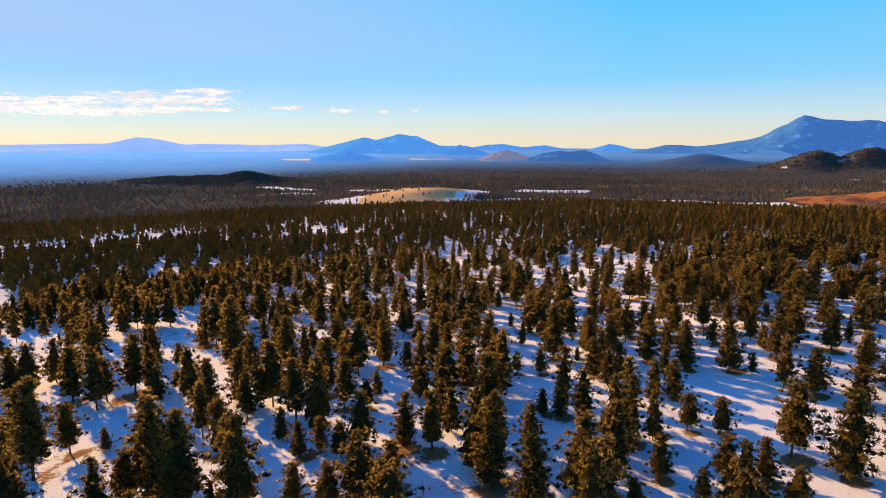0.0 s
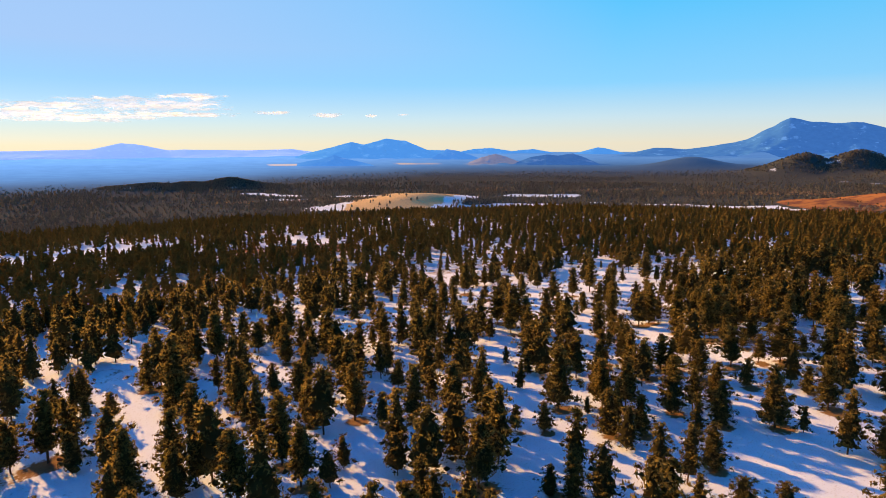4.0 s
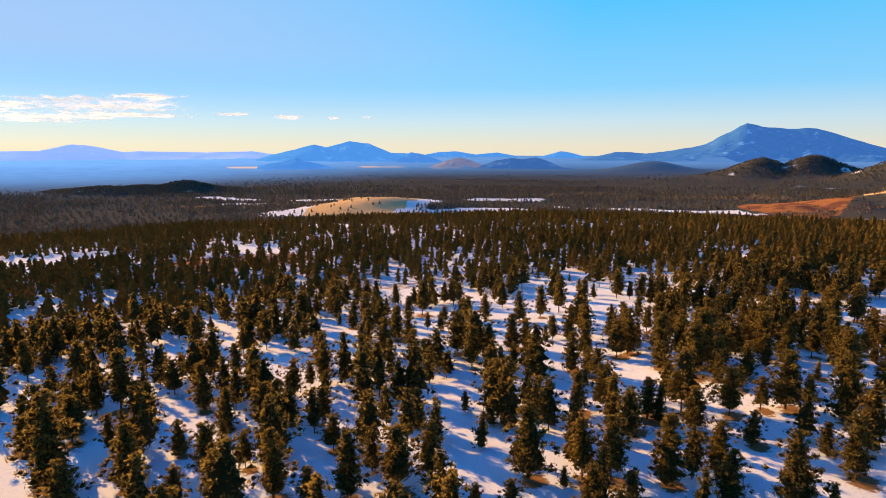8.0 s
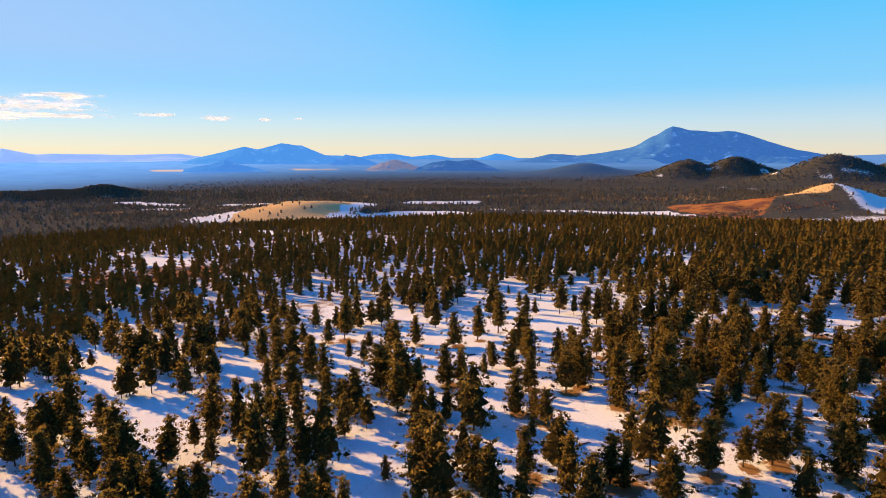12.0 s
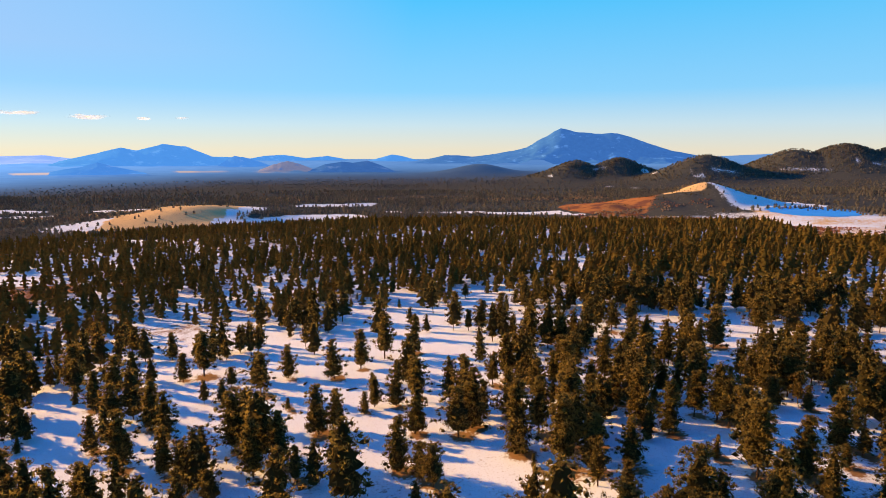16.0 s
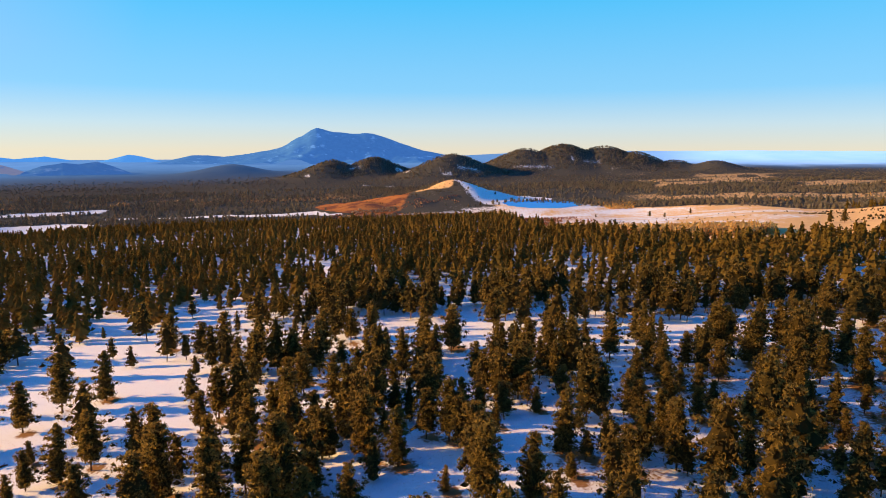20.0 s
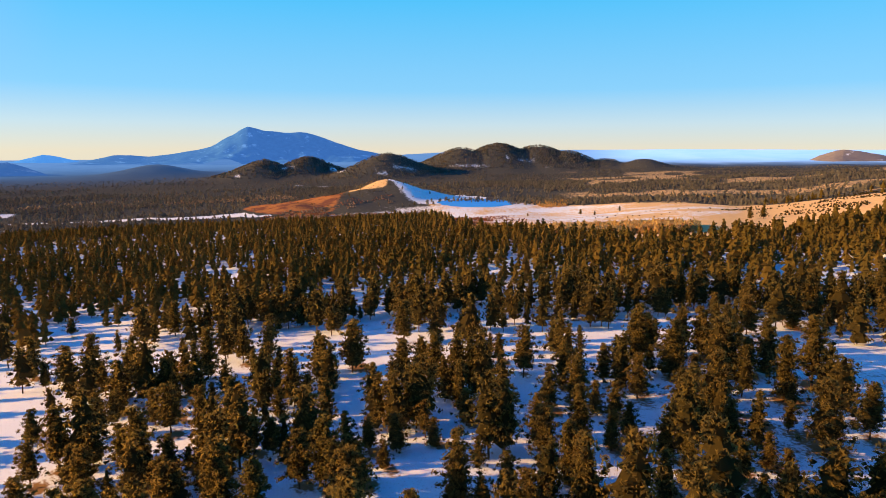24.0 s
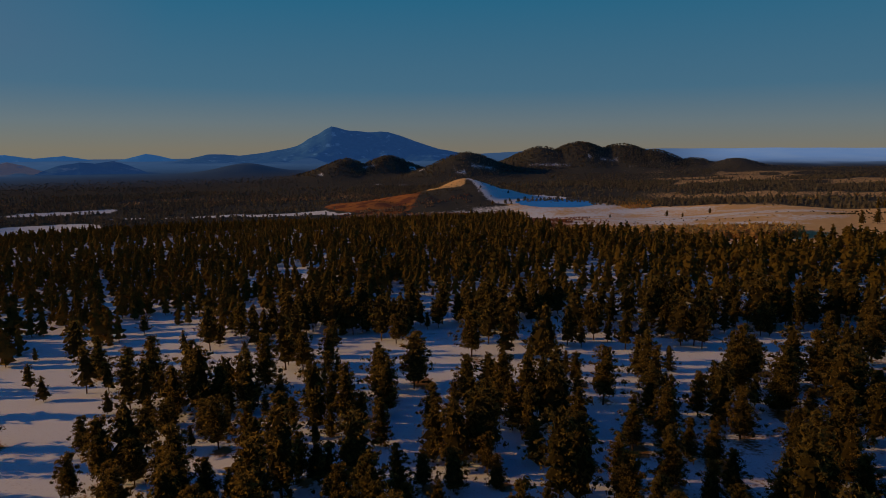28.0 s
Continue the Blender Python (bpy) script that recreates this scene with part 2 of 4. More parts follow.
GRASS_HILL = ((-255, 1500, -45, 150, 210), (-330, 1640, -58, 170, 220), (-430, 1690, -66, 170, 220))


# level sheet of painted blue shade: height, centre, half-widths
SHEET_Z = -45
SHEET_X, SHEET_Y, SHEET_WIDE, SHEET_DEEP = 973, 1189, 95, 125


def polar(x, y):
    dx, dy = x - CX, y - CY
    return np.hypot(dx, dy), np.degrees(np.arctan2(dx, dy))


def height(x, y):
    x, y = np.asarray(x, float), np.asarray(y, float)
    r, b = polar(x, y)
    u, v = (x - 30) / 150, (y - 200) / 150
    knoll = 3.5 * np.exp(-((x - 90) ** 2 + (y - 190) ** 2) / 45 ** 2)
    plane = 13.28 + 7.44 * u - 7.11 * v - 2.63 * u * u - 0.91 * u * v - 2.67 * v * v + knoll
    plane = plane + (np.maximum(19, plane) - plane) * step(60, -40, y)
    rows = [np.interp(r, R_KNOTS, row) for row in LAND]
    bb = np.clip(b, B_KNOTS[0], B_KNOTS[-1])
    z = rows[-1].copy()
    for k in range(len(B_KNOTS) - 1):
        u = step(B_KNOTS[k], B_KNOTS[k + 1], bb)
        z = np.where((bb >= B_KNOTS[k]) & (bb <= B_KNOTS[k + 1]), rows[k] * (1 - u) + rows[k + 1] * u, z)
    s = step(230, 400, r)
    z = plane * (1 - s) + z * s
    z = z + (fbm(x, y, 160, 3) - 0.5) * (5 + 12 * step(40, 55, b) * step(1150, 1500, r)) * step(150, 900, r) * (1 - 0.6 * step(3500, 4500, r))
    z = z - 20 * np.exp(-((x + 45) ** 2 + (y - 1385) ** 2) / 100 ** 2)
    base = z
    for hx, hy, top, wx, wy in HILLS + HILLS_FAR + BARE_HILL + GRASS_HILL:
        lee = np.maximum(0, (x - hx) * 0.77 - (y - hy) * 0.64) if (hx, hy) == GRASS_HILL[0][:2] else 0
        q = np.hypot((x - hx + 0.9 * lee) / wx, (y - hy - 0.9 * lee) / wy)
        lump = 1 + 0.25 * (fbm(x, y, 0.7 * wx, 5) - 0.5) * np.clip(q, 0, 1)
        z = np.maximum(z, base + (top - base) * np.exp(-1.0 * q ** 1.7) * lump)
    q = np.hypot(((x - SHEET_X) * 0.76 - (y - SHEET_Y) * 0.65) / SHEET_WIDE, ((x - SHEET_X) * 0.65 + (y - SHEET_Y) * 0.76) / SHEET_DEEP)
    return z + (SHEET_Z - z) * (1 - step(1.0, 1.9, q))


def near_hill(x, y, hills, reach):
    best = np.zeros_like(np.asarray(x, float))
    for hx, hy, top, wx, wy in hills:
        best = np.maximum(best, 1 - np.hypot((x - hx) / wx, (y - hy) / wy) / reach)
    return best


MEADOW_B = (36, 41, 46, 52, 58, 63, 68, 73, 82)
MEADOW_NEAR = (700, 555, 515, 490, 520, 560, 620, 720, 760)
MEADOW_FAR = (1500, 1500, 1470, 1340, 1200, 980, 950, 900, 980)


def meadow(x, y):
    r, b = polar(x, y)
    wob = 60 * (fbm(x, y, 120, 8) - 0.5)
    inside = np.minimum(r - np.interp(b, MEADOW_B, MEADOW_NEAR) + wob, np.interp(b, MEADOW_B, MEADOW_FAR) - r + wob)
    return step(-20, 40, inside) * step(34, 38, b) * (1 - step(84, 88, b))


def band(x, y, ax, ay, bx, by, half):
    """1 inside a strip from a to b, fading at its ragged edge."""
    ux, uy = bx - ax, by - ay
    t = np.clip(((x - ax) * ux + (y - ay) * uy) / (ux * ux + uy * uy), 0, 1)
    d = np.hypot(x - ax - t * ux, y - ay - t * uy) + half * (fbm(x, y, half * 2.5, 11) - 0.5) * 1.2
    return 1 - step(half * 0.6, half * 1.1, d)


def valley(x, y):
    v = band(x, y, 150, 1600, 700, 1330, 38)
    v = np.maximum(v, band(x, y, 700, 1300, 900, 1110, 50))
    v = np.maximum(v, band(x, y, -450, 420, -365, 530, 56))
    v = np.maximum(v, 0.9 * band(x, y, -265, 617, -184, 560, 22))
    v = np.maximum(v, 0.8 * band(x, y, -230, 510, -165, 515, 44))
    v = np.maximum(v, band(x, y, -840, 1830, -650, 1720, 34))
    v = np.maximum(v, band(x, y, -340, 960, -160, 800, 26))
    v = np.maximum(v, band(x, y, -60, 1840, 120, 1850, 40))
    v = np.maximum(v, band(x, y, 1150, 1320, 1280, 1190, 45))
    v = np.maximum(v, band(x, y, 520, 1413, 790, 1170, 45))
    for ax, ay, bx, by, half in ((1050, 2270, 1110, 2180, 25), (1480, 2265, 1560, 2235, 28), (1780, 2290, 1920, 2205, 30), (-520, 1690, -400, 1640, 30), (-90, 1440, 20, 1520, 42), (-700, 1640, -600, 1600, 30)):
        v = np.maximum(v, band(x, y, ax, ay, bx, by, half))
    return v


def clearing(x, y):
    return np.maximum(band(x, y, -310, 1330, -240, 1680, 175), band(x, y, -250, 1190, -10, 1440, 115))


def shares(x, y):
    """Snow, straw, rust and far-ness of the ground, and the painted distance haze with its glow."""
    r, b = polar(x, y)
    patch = fbm(x, y, 60, 21)
    snow = np.where(r < 900, 0.62 + 0.5 * (patch - 0.42), 0.2 + 0.5 * (patch - 0.5))
    snow = snow * (1 - step(700, 1000, r)) + (0.10 + 0.7 * (patch - 0.5)) * step(700, 1000, r)
    mead = meadow(x, y)
    snow = snow * (1 - mead) + mead * (0.42 + 0.14 * step(56, 44, b) - 0.28 * step(57, 66, b) + 0.5 * (patch - 0.5))
    woody = step(0, 0.3, near_hill(x, y, HILLS, 1.6))
    snow = snow + woody * 0.5 * step(0.60, 0.68, fbm(x, y, 40, 29)) * step(0.75, 0.5, near_hill(x, y, HILLS, 1.6))
    val = valley(x, y)
    snow = np.maximum(snow, val * (0.75 - 0.24 * step(560, 700, x)))
    open_hill = clearing(x, y)
    straw = np.maximum(mead, open_hill)
    straw = np.maximum(straw, 0.5 * step(0.48, 0.58, fbm(x, y, 190, 43)) * step(42, 50, b) * step(950, 1050, r) * step(3200, 2600, r))
    bare = near_hill(x, y, BARE_HILL, 1.5)
    rust = step(0.05, 0.3, bare)
    rust = np.maximum(rust, 0.55 * band(x, y, -230, 510, -165, 515, 44))
    snow = snow - 0.3 * band(x, y, -230, 510, -165, 515, 44)
    rust = np.maximum(rust, 0.55 * np.maximum(band(x, y, 410, 560, 557, 780, 65), band(x, y, 560, 1290, 760, 1130, 60)))
    lat, fwd = 0.84 * (x - 922) - 0.545 * (y - 1469), -0.545 * (x - 922) - 0.84 * (y - 1469)
    wob = 60 * (fbm(x, y, 70, 33) - 0.5)
    east = step(-14, 16, lat - 0.36 * fwd + 0.4 * wob)
    rust = rust * (1 - 0.75 * step(-150, -105, lat + wob) * (bare > 0.05))
    snow = np.where(bare > 0.05, 0.06 + 0.26 * step(-120, -60, lat + wob) + 0.62 * east + 0.3 * (patch - 0.5), snow)
    crest = step(0.66, 0.76, near_hill(x, y, BARE_HILL[:2], 1.5)) * step(8, -14, lat) * step(60, 30, fwd)
    rust, straw, snow = rust * (1 - crest), np.maximum(straw, crest), snow - 0.3 * crest
    ragged = 45 * (fbm(x, y, 60, 35) - 0.5)
    lee = step(-10, 14, x + 200 - 0.03 * (y - 1500) + ragged)
    lee = np.maximum(lee, step(10, -14, x + 400 + 0.18 * (y - 1360) + ragged))
    snow = snow * (1 - open_hill) + open_hill * (0.08 + 0.8 * lee)
    rust = np.maximum(rust, 0.40 * open_hill * (1 - lee))
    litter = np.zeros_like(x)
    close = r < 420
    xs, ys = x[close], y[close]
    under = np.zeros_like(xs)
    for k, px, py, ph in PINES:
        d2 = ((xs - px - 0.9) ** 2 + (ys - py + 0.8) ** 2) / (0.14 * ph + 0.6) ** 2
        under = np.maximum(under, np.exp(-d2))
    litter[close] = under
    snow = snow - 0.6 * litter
    # painted haze grows with distance, its glow stronger on the sunward side
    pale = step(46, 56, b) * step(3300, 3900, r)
    air_haze = step(2500, 3900, r + 500 * step(-5, -35, b) - 300 * step(10, 30, b)) * (1 - step(0, 0.2, near_hill(x, y, HILLS, 1.7)))
    air_haze = np.maximum(air_haze, pale)
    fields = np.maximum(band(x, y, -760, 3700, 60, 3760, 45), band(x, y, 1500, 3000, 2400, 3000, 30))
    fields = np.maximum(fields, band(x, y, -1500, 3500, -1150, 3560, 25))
    return snow, straw, rust, step(500, 900, r), air_haze, fields, air_haze * (0.6 + 1.3 * step(3200, 4500, r) + 1.9 * step(12, -38, b) + 0.35 * pale), pale


def wood(x, y):
    """How thick the pines stand."""
    r, b = polar(x, y)
    gaps = step(0.52, 0.60, fbm(x, y, 46, 41, 3)) * step(140, 240, r) * (1 - 0.8 * step(280, 480, r))
    d = 0.93 - 0.8 * gaps
    open_wood = step(0.47, 0.58, fbm(x, y, 190, 43)) * 0.75
    d = np.where(r > 900, (1.0 - open_wood * (1 + 0.22 * step(42, 50, b))), d)
    d = d * (1 - meadow(x, y)) * (1 - valley(x, y)) * (1 - 0.55 * step(-55, -80, x) * step(190, 150, y))
    d = d * np.where(r < 250, 0.06 + 0.72 * step(0.42, 0.56, fbm(x, y, 24, 47, 3)), 0.72 + 0.5 * step(0.36, 0.5, fbm(x, y, 34, 48, 3)))
    sparse = step(24, 2, b) * step(-30, -16, b) * step(200, 280, r) * step(900, 600, r)
    d = d * (1 - 0.26 * sparse) * (1 + 0.25 * step(24, 34, b) * step(200, 280, r) * step(700, 560, r))
    spaced = np.full_like(d, 99.0)
    for k, px, py, ph in PINES:
        spaced = np.minimum(spaced, np.hypot(x - px, y - py))
    d = np.where(spaced < 4.4, 0, d)
    for zx, zy, turn, near, far, thick in PLANTED:
        sx, sy = math.sin(radians(turn)), math.cos(radians(turn))
        ahead, aside = (x - zx) * sx + (y - zy) * sy, (x - zx) * sy - (y - zy) * sx
        d = np.where((ahead > near) & (ahead < far) & (np.abs(aside) < 0.73 * ahead) & (spaced > 4.3), thick, d)
    for ox, oy, rad in OPEN:
        hx, hy = 0.33 * (oy - 60), oy - 110
        far = math.hypot(ox - hx, oy - hy)
        for back, wide in ((0, 1.15), (8, 0.95), (16, 0.7)):
            cx, cy = ox + (hx - ox) * back / far, oy + (hy - oy) * back / far
            d = np.where(np.hypot(x - cx, y - cy) < rad * wide, 0, d)
    behind = step(10, 40, (x - 922) * 0.35 + (y - 1469) * 0.94)
    d = d * (1 - 0.97 * step(0.0, 0.15, near_hill(x, y, BARE_HILL, 1.45)) * (1 - behind))
    grove = np.hypot((x - 1095) / 80, (y - 1103) / 45)
    d = np.where(grove < 1 + 0.5 * (fbm(x, y, 40, 51) - 0.5), 0.8, d)
    d = d * (1 - 0.94 * clearing(x, y))
    return d


def mesh_from(name, verts, faces, mats, mat_index=None, attrs=None, smooth=False):
    """verts (n, 3); faces (m, 3) or (m, 4)."""
    me = bpy.data.meshes.new(name)
    verts, faces = np.asarray(verts, np.float32), np.asarray(faces, np.int32)
    n, k = faces.shape
    me.vertices.add(len(verts))
    me.vertices.foreach_set("co", verts.ravel())
    me.loops.add(n * k)
    me.loops.foreach_set("vertex_index", faces.ravel())
    me.polygons.add(n)
    me.polygons.foreach_set("loop_start", np.arange(0, n * k, k, dtype=np.int32))
    me.polygons.foreach_set("use_smooth", np.full(n, smooth))
    for mt in mats:
        me.materials.append(mt)
    if mat_index is not None:
        me.polygons.foreach_set("material_index", np.asarray(mat_index, np.int32))
    for key, vals in (attrs or {}).items():
        me.attributes.new(key, "FLOAT", "POINT").data.foreach_set("value", np.asarray(vals, np.float32))
    me.update(calc_edges=True)
    return me


def grid_faces(rows, cols, closed=False):
    i = np.arange(rows - 1)[:, None] * cols
    j = np.arange(cols if closed else cols - 1)[None, :]
    k = (j + 1) % cols
    return np.stack((i + j, i + k, i + cols + k, i + cols + j), -1).reshape(-1, 4)


def build_ground():
    radii = np.concatenate(([0.5], 4.0 * 1.0272 ** np.arange(266)))
    radii = radii * 4880 / radii[-1]
    angles = np.radians(np.concatenate((np.arange(-60, 90, 0.34), np.arange(90, 298, 4.0))))
    rr, aa = np.meshgrid(radii, angles, indexing="ij")
    x, y = CX + rr * np.sin(aa), CY + rr * np.cos(aa)
    z = height(x, y)
    snow, straw, rust, far, air_haze, fields, glow, pale = (v.ravel() for v in shares(x, y))
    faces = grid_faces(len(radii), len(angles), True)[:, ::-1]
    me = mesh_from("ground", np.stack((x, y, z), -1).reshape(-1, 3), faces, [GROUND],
                   attrs=dict(snow=snow, straw=straw, rust=rust, far=far, air_haze=air_haze, fields=fields, glow=glow, pale=pale), smooth=True)
    return tagged(new("ground", me), "snow-patched forest floor and plain with straw meadow and low hills", "ground", kind="structure")


PINES, OPEN = [], []
# stretches planted tree by tree: corner, bearing, from, to, thickness of the trees between
PLANTED = ((5, -10, -8.9, 66, 158, 0.36), (2, 47, -4.6, 68, 168, 0.42), (16, 109, 13.5, 68, 172, 0.32), (53, 132, 37.9, 62, 154, 0.74))
LOGS = ((18, 269, 3.2, 0.25, 20), (5, 279, 2.2, 0.3, 70), (43, 263, 4.5, 0.2, -15), (-16, 233, 2.5, 0.3, 40), (36, 196, 4.0, 0.2, 25),
        (153, 167, 6.0, 0.18, -35), (140, 163, 3.0, 0.3, 60), (191, 173, 3.0, 0.25, 10), (-94, 128, 4.5, 0.35, -20), (43, 181, 3.0, 0.25, 15))


def plant(kind, rows):
    PINES.extend((kind, x, y, 1.06 * tall) for x, y, tall in rows)


# pines of the foreground by breadth of crown: x, y, height
plant(0, (
    (-53.1, 76.3, 17.1), (-89.0, 85.1, 19.3), (-2.2, 86.7, 16.2), (-36.5, 97.5, 7.1), (-14.5, 98.5, 11.5), (22.2, 103.3, 13.0), (-67.7, 111.1, 14.3), (-47.0, 111.3, 14.0),
    (9.9, 115.6, 8.5), (-45.2, 126.6, 14.3), (-97.8, 128.0, 15.3), (-91.8, 128.6, 7.2), (-36.6, 148.0, 13.1), (19.0, 153.5, 11.4), (-103.4, 171.6, 12.9), (31.9, 172.8, 8.4),
    (171.3, 176.4, 6.1), (38.7, 178.0, 8.7), (36.7, 179.6, 9.4), (199.9, 183.6, 16.2), (187.2, 184.1, 14.2), (22.1, 184.7, 9.8), (83.3, 189.6, 13.7), (123.8, 190.1, 10.3),
    (196.5, 196.9, 9.7), (207.8, 197.6, 12.3), (81.5, 198.4, 4.5), (58.9, 201.9, 11.2), (54.2, 204.7, 14.3), (49.7, 207.7, 2.9), (28.2, 210.2, 8.0), (200.5, 210.9, 14.2),))
plant(0, (
    (80.1, 211.9, 11.2), (58.7, 212.7, 16.0), (127.2, 213.0, 7.9), (48.6, 214.9, 14.8), (169.2, 218.1, 9.7), (-73.3, 218.8, 10.5), (101.0, 222.0, 9.4), (-3.3, 222.2, 12.2),
    (55.9, 222.6, 12.2), (160.5, 223.6, 11.0), (1.4, 224.7, 12.0), (-145.4, 225.4, 13.5), (78.9, 233.4, 9.6), (74.9, 239.1, 9.3), (90.3, 239.4, 8.9), (188.8, 241.5, 6.7),
    (119.9, 244.1, 10.4), (71.4, 246.2, 13.2), (183.7, 247.2, 9.2), (140.3, 247.3, 12.9), (69.9, 250.7, 9.8), (28.5, 252.3, 11.5), (23.0, 253.0, 7.9), (55.5, 258.9, 9.1),
    (143.9, 259.6, 8.5), (97.6, 266.6, 6.8), (85.5, 274.6, 4.7), (106.1, 278.8, 10.4), (21.5, 288.9, 12.2), (29.7, 297.5, 14.7), (39.8, 299.8, 13.1), (120.7, 305.7, 11.4),))
plant(0, (
    (64.5, 327.2, 8.1),))
plant(1, (
    (-52.0, 72.9, 10.3), (-42.2, 76.6, 16.3), (-33.6, 77.2, 8.0), (-59.3, 79.4, 18.2), (4.1, 79.6, 12.8), (-97.2, 87.3, 8.3), (55.5, 92.4, 14.7), (4.3, 98.0, 9.5),
    (49.4, 99.2, 13.8), (-20.3, 100.0, 10.8), (-46.1, 101.6, 7.0), (-38.3, 118.3, 11.5), (-66.0, 122.6, 13.2), (-112.5, 123.8, 14.0), (-61.4, 144.9, 6.9), (-46.6, 145.7, 10.8),
    (-23.0, 147.9, 12.4), (-105.5, 149.4, 6.5), (33.4, 151.3, 12.7), (64.9, 151.4, 11.3), (24.0, 153.3, 11.9), (-84.7, 154.1, 18.9), (-8.4, 154.4, 11.2), (178.6, 165.2, 10.6),
    (148.4, 166.9, 6.9), (152.9, 172.1, 6.8), (146.3, 173.0, 7.1), (74.2, 173.5, 13.9), (133.1, 178.9, 7.3), (61.0, 180.7, 7.4), (170.6, 182.0, 4.0), (122.9, 186.6, 10.0),))
plant(1, (
    (136.9, 187.3, 7.0), (90.9, 187.7, 10.8), (139.4, 193.4, 7.4), (-94.8, 194.8, 16.0), (105.7, 196.9, 11.5), (138.0, 200.4, 10.9), (182.4, 202.3, 7.4), (151.7, 206.7, 7.3),
    (152.2, 212.1, 11.2), (92.9, 214.8, 12.2), (24.6, 215.9, 11.0), (76.9, 218.5, 12.9), (90.2, 218.9, 10.1), (188.9, 222.5, 15.2), (85.0, 226.3, 5.5), (205.2, 228.3, 7.5),
    (-22.2, 230.2, 9.8), (52.4, 234.1, 11.9), (158.6, 234.6, 13.0), (149.7, 237.8, 7.1), (13.1, 241.2, 9.8), (62.3, 242.6, 10.4), (108.7, 244.9, 9.4), (-41.0, 245.9, 8.8),
    (163.4, 249.0, 7.9), (20.2, 249.4, 5.5), (85.6, 253.4, 11.9), (33.9, 254.1, 11.0), (102.4, 255.5, 6.8), (-30.4, 255.7, 12.2), (60.6, 263.7, 12.4), (120.5, 268.6, 12.6),))
plant(1, (
    (133.2, 274.6, 13.5), (-47.9, 285.5, 12.7), (-45.5, 293.5, 11.6), (100.0, 298.1, 14.2), (-26.9, 300.1, 14.0), (75.3, 320.8, 14.5), (-42.8, 328.1, 9.9),))
plant(2, (
    (-63.7, 77.3, 9.9), (38.9, 80.9, 5.7), (12.5, 83.1, 14.0), (-19.2, 83.9, 8.8), (38.0, 87.3, 8.3), (25.5, 90.2, 8.1), (35.8, 90.3, 7.7), (42.4, 90.5, 7.5),
    (-39.7, 94.8, 7.2), (-89.8, 95.5, 10.5), (-56.7, 97.0, 10.8), (-28.8, 99.8, 10.9), (-5.9, 118.7, 12.4), (25.2, 140.2, 8.3), (-71.6, 141.0, 11.7), (-0.1, 142.0, 5.6),
    (51.6, 143.5, 12.6), (-29.4, 145.3, 7.5), (-14.7, 150.5, 12.0), (-67.0, 152.1, 13.3), (9.4, 154.1, 14.3), (-52.4, 155.8, 11.2), (153.3, 161.7, 7.2), (141.0, 167.1, 5.3),
    (136.0, 171.2, 5.3), (138.0, 177.2, 7.9), (97.0, 177.5, 5.9), (53.8, 178.8, 10.5), (158.0, 180.7, 8.5), (81.3, 182.5, 6.9), (73.5, 185.3, 5.2), (144.8, 186.3, 7.7),))
plant(2, (
    (157.8, 187.0, 7.2), (70.8, 187.1, 5.7), (-82.8, 187.6, 9.7), (171.7, 190.6, 12.6), (61.0, 192.8, 5.9), (-71.4, 193.0, 12.5), (146.6, 194.7, 7.1), (127.2, 198.7, 9.7),
    (66.1, 201.2, 9.5), (152.3, 202.4, 7.7), (91.7, 205.2, 10.3), (132.9, 205.4, 9.2), (166.0, 206.3, 10.3), (30.3, 207.2, 8.4), (183.6, 209.5, 14.0), (97.6, 212.1, 7.6),
    (145.4, 214.1, 8.6), (5.0, 219.1, 6.6), (127.7, 220.3, 7.7), (106.1, 223.0, 6.5), (12.4, 223.1, 7.5), (-18.2, 228.0, 7.4), (71.6, 230.7, 8.7), (30.5, 232.8, 10.2),
    (-31.7, 234.1, 12.8), (-8.4, 235.7, 13.4), (9.3, 239.9, 11.6), (79.2, 243.3, 4.4), (146.2, 244.2, 6.5), (44.5, 245.6, 12.7), (91.0, 252.5, 12.5), (-104.1, 256.4, 12.3),))
plant(2, (
    (136.3, 257.6, 10.4), (1.3, 259.0, 3.2), (81.7, 265.1, 10.7), (23.5, 266.3, 5.0), (-16.6, 269.3, 6.8), (-7.0, 273.8, 11.7), (13.3, 281.5, 11.6), (57.7, 281.8, 8.1),
    (157.4, 286.2, 13.5), (-0.2, 287.4, 10.2), (-32.2, 296.0, 8.9), (147.2, 315.5, 9.8), (62.7, 344.2, 12.7), (108.6, 364.1, 12.6),))
plant(3, (
    (-27.9, 77.3, 7.9), (-18.7, 78.1, 7.4), (19.8, 78.9, 6.1), (43.8, 81.6, 6.9), (30.9, 84.5, 5.3), (-25.2, 91.0, 4.7), (-31.3, 94.8, 7.1), (-83.0, 97.3, 4.9),
    (40.2, 108.6, 7.2), (34.1, 109.0, 7.6), (6.4, 116.8, 5.4), (70.9, 122.5, 8.8), (-102.6, 123.5, 10.8), (34.9, 126.5, 8.6), (64.7, 128.7, 10.3), (-88.7, 132.6, 5.0),
    (18.9, 140.5, 9.5), (5.9, 141.7, 6.5), (82.0, 144.3, 9.1), (41.5, 144.6, 9.4), (-53.6, 144.9, 8.1), (-99.1, 150.1, 7.0), (43.2, 154.8, 9.7), (79.8, 156.9, 10.9),
    (-46.9, 160.4, 7.3), (64.4, 160.5, 6.1), (52.9, 164.5, 7.0), (-30.6, 167.2, 7.6), (-64.2, 167.3, 7.8), (168.2, 169.1, 12.8), (43.6, 170.6, 9.8), (190.0, 171.6, 2.4),))
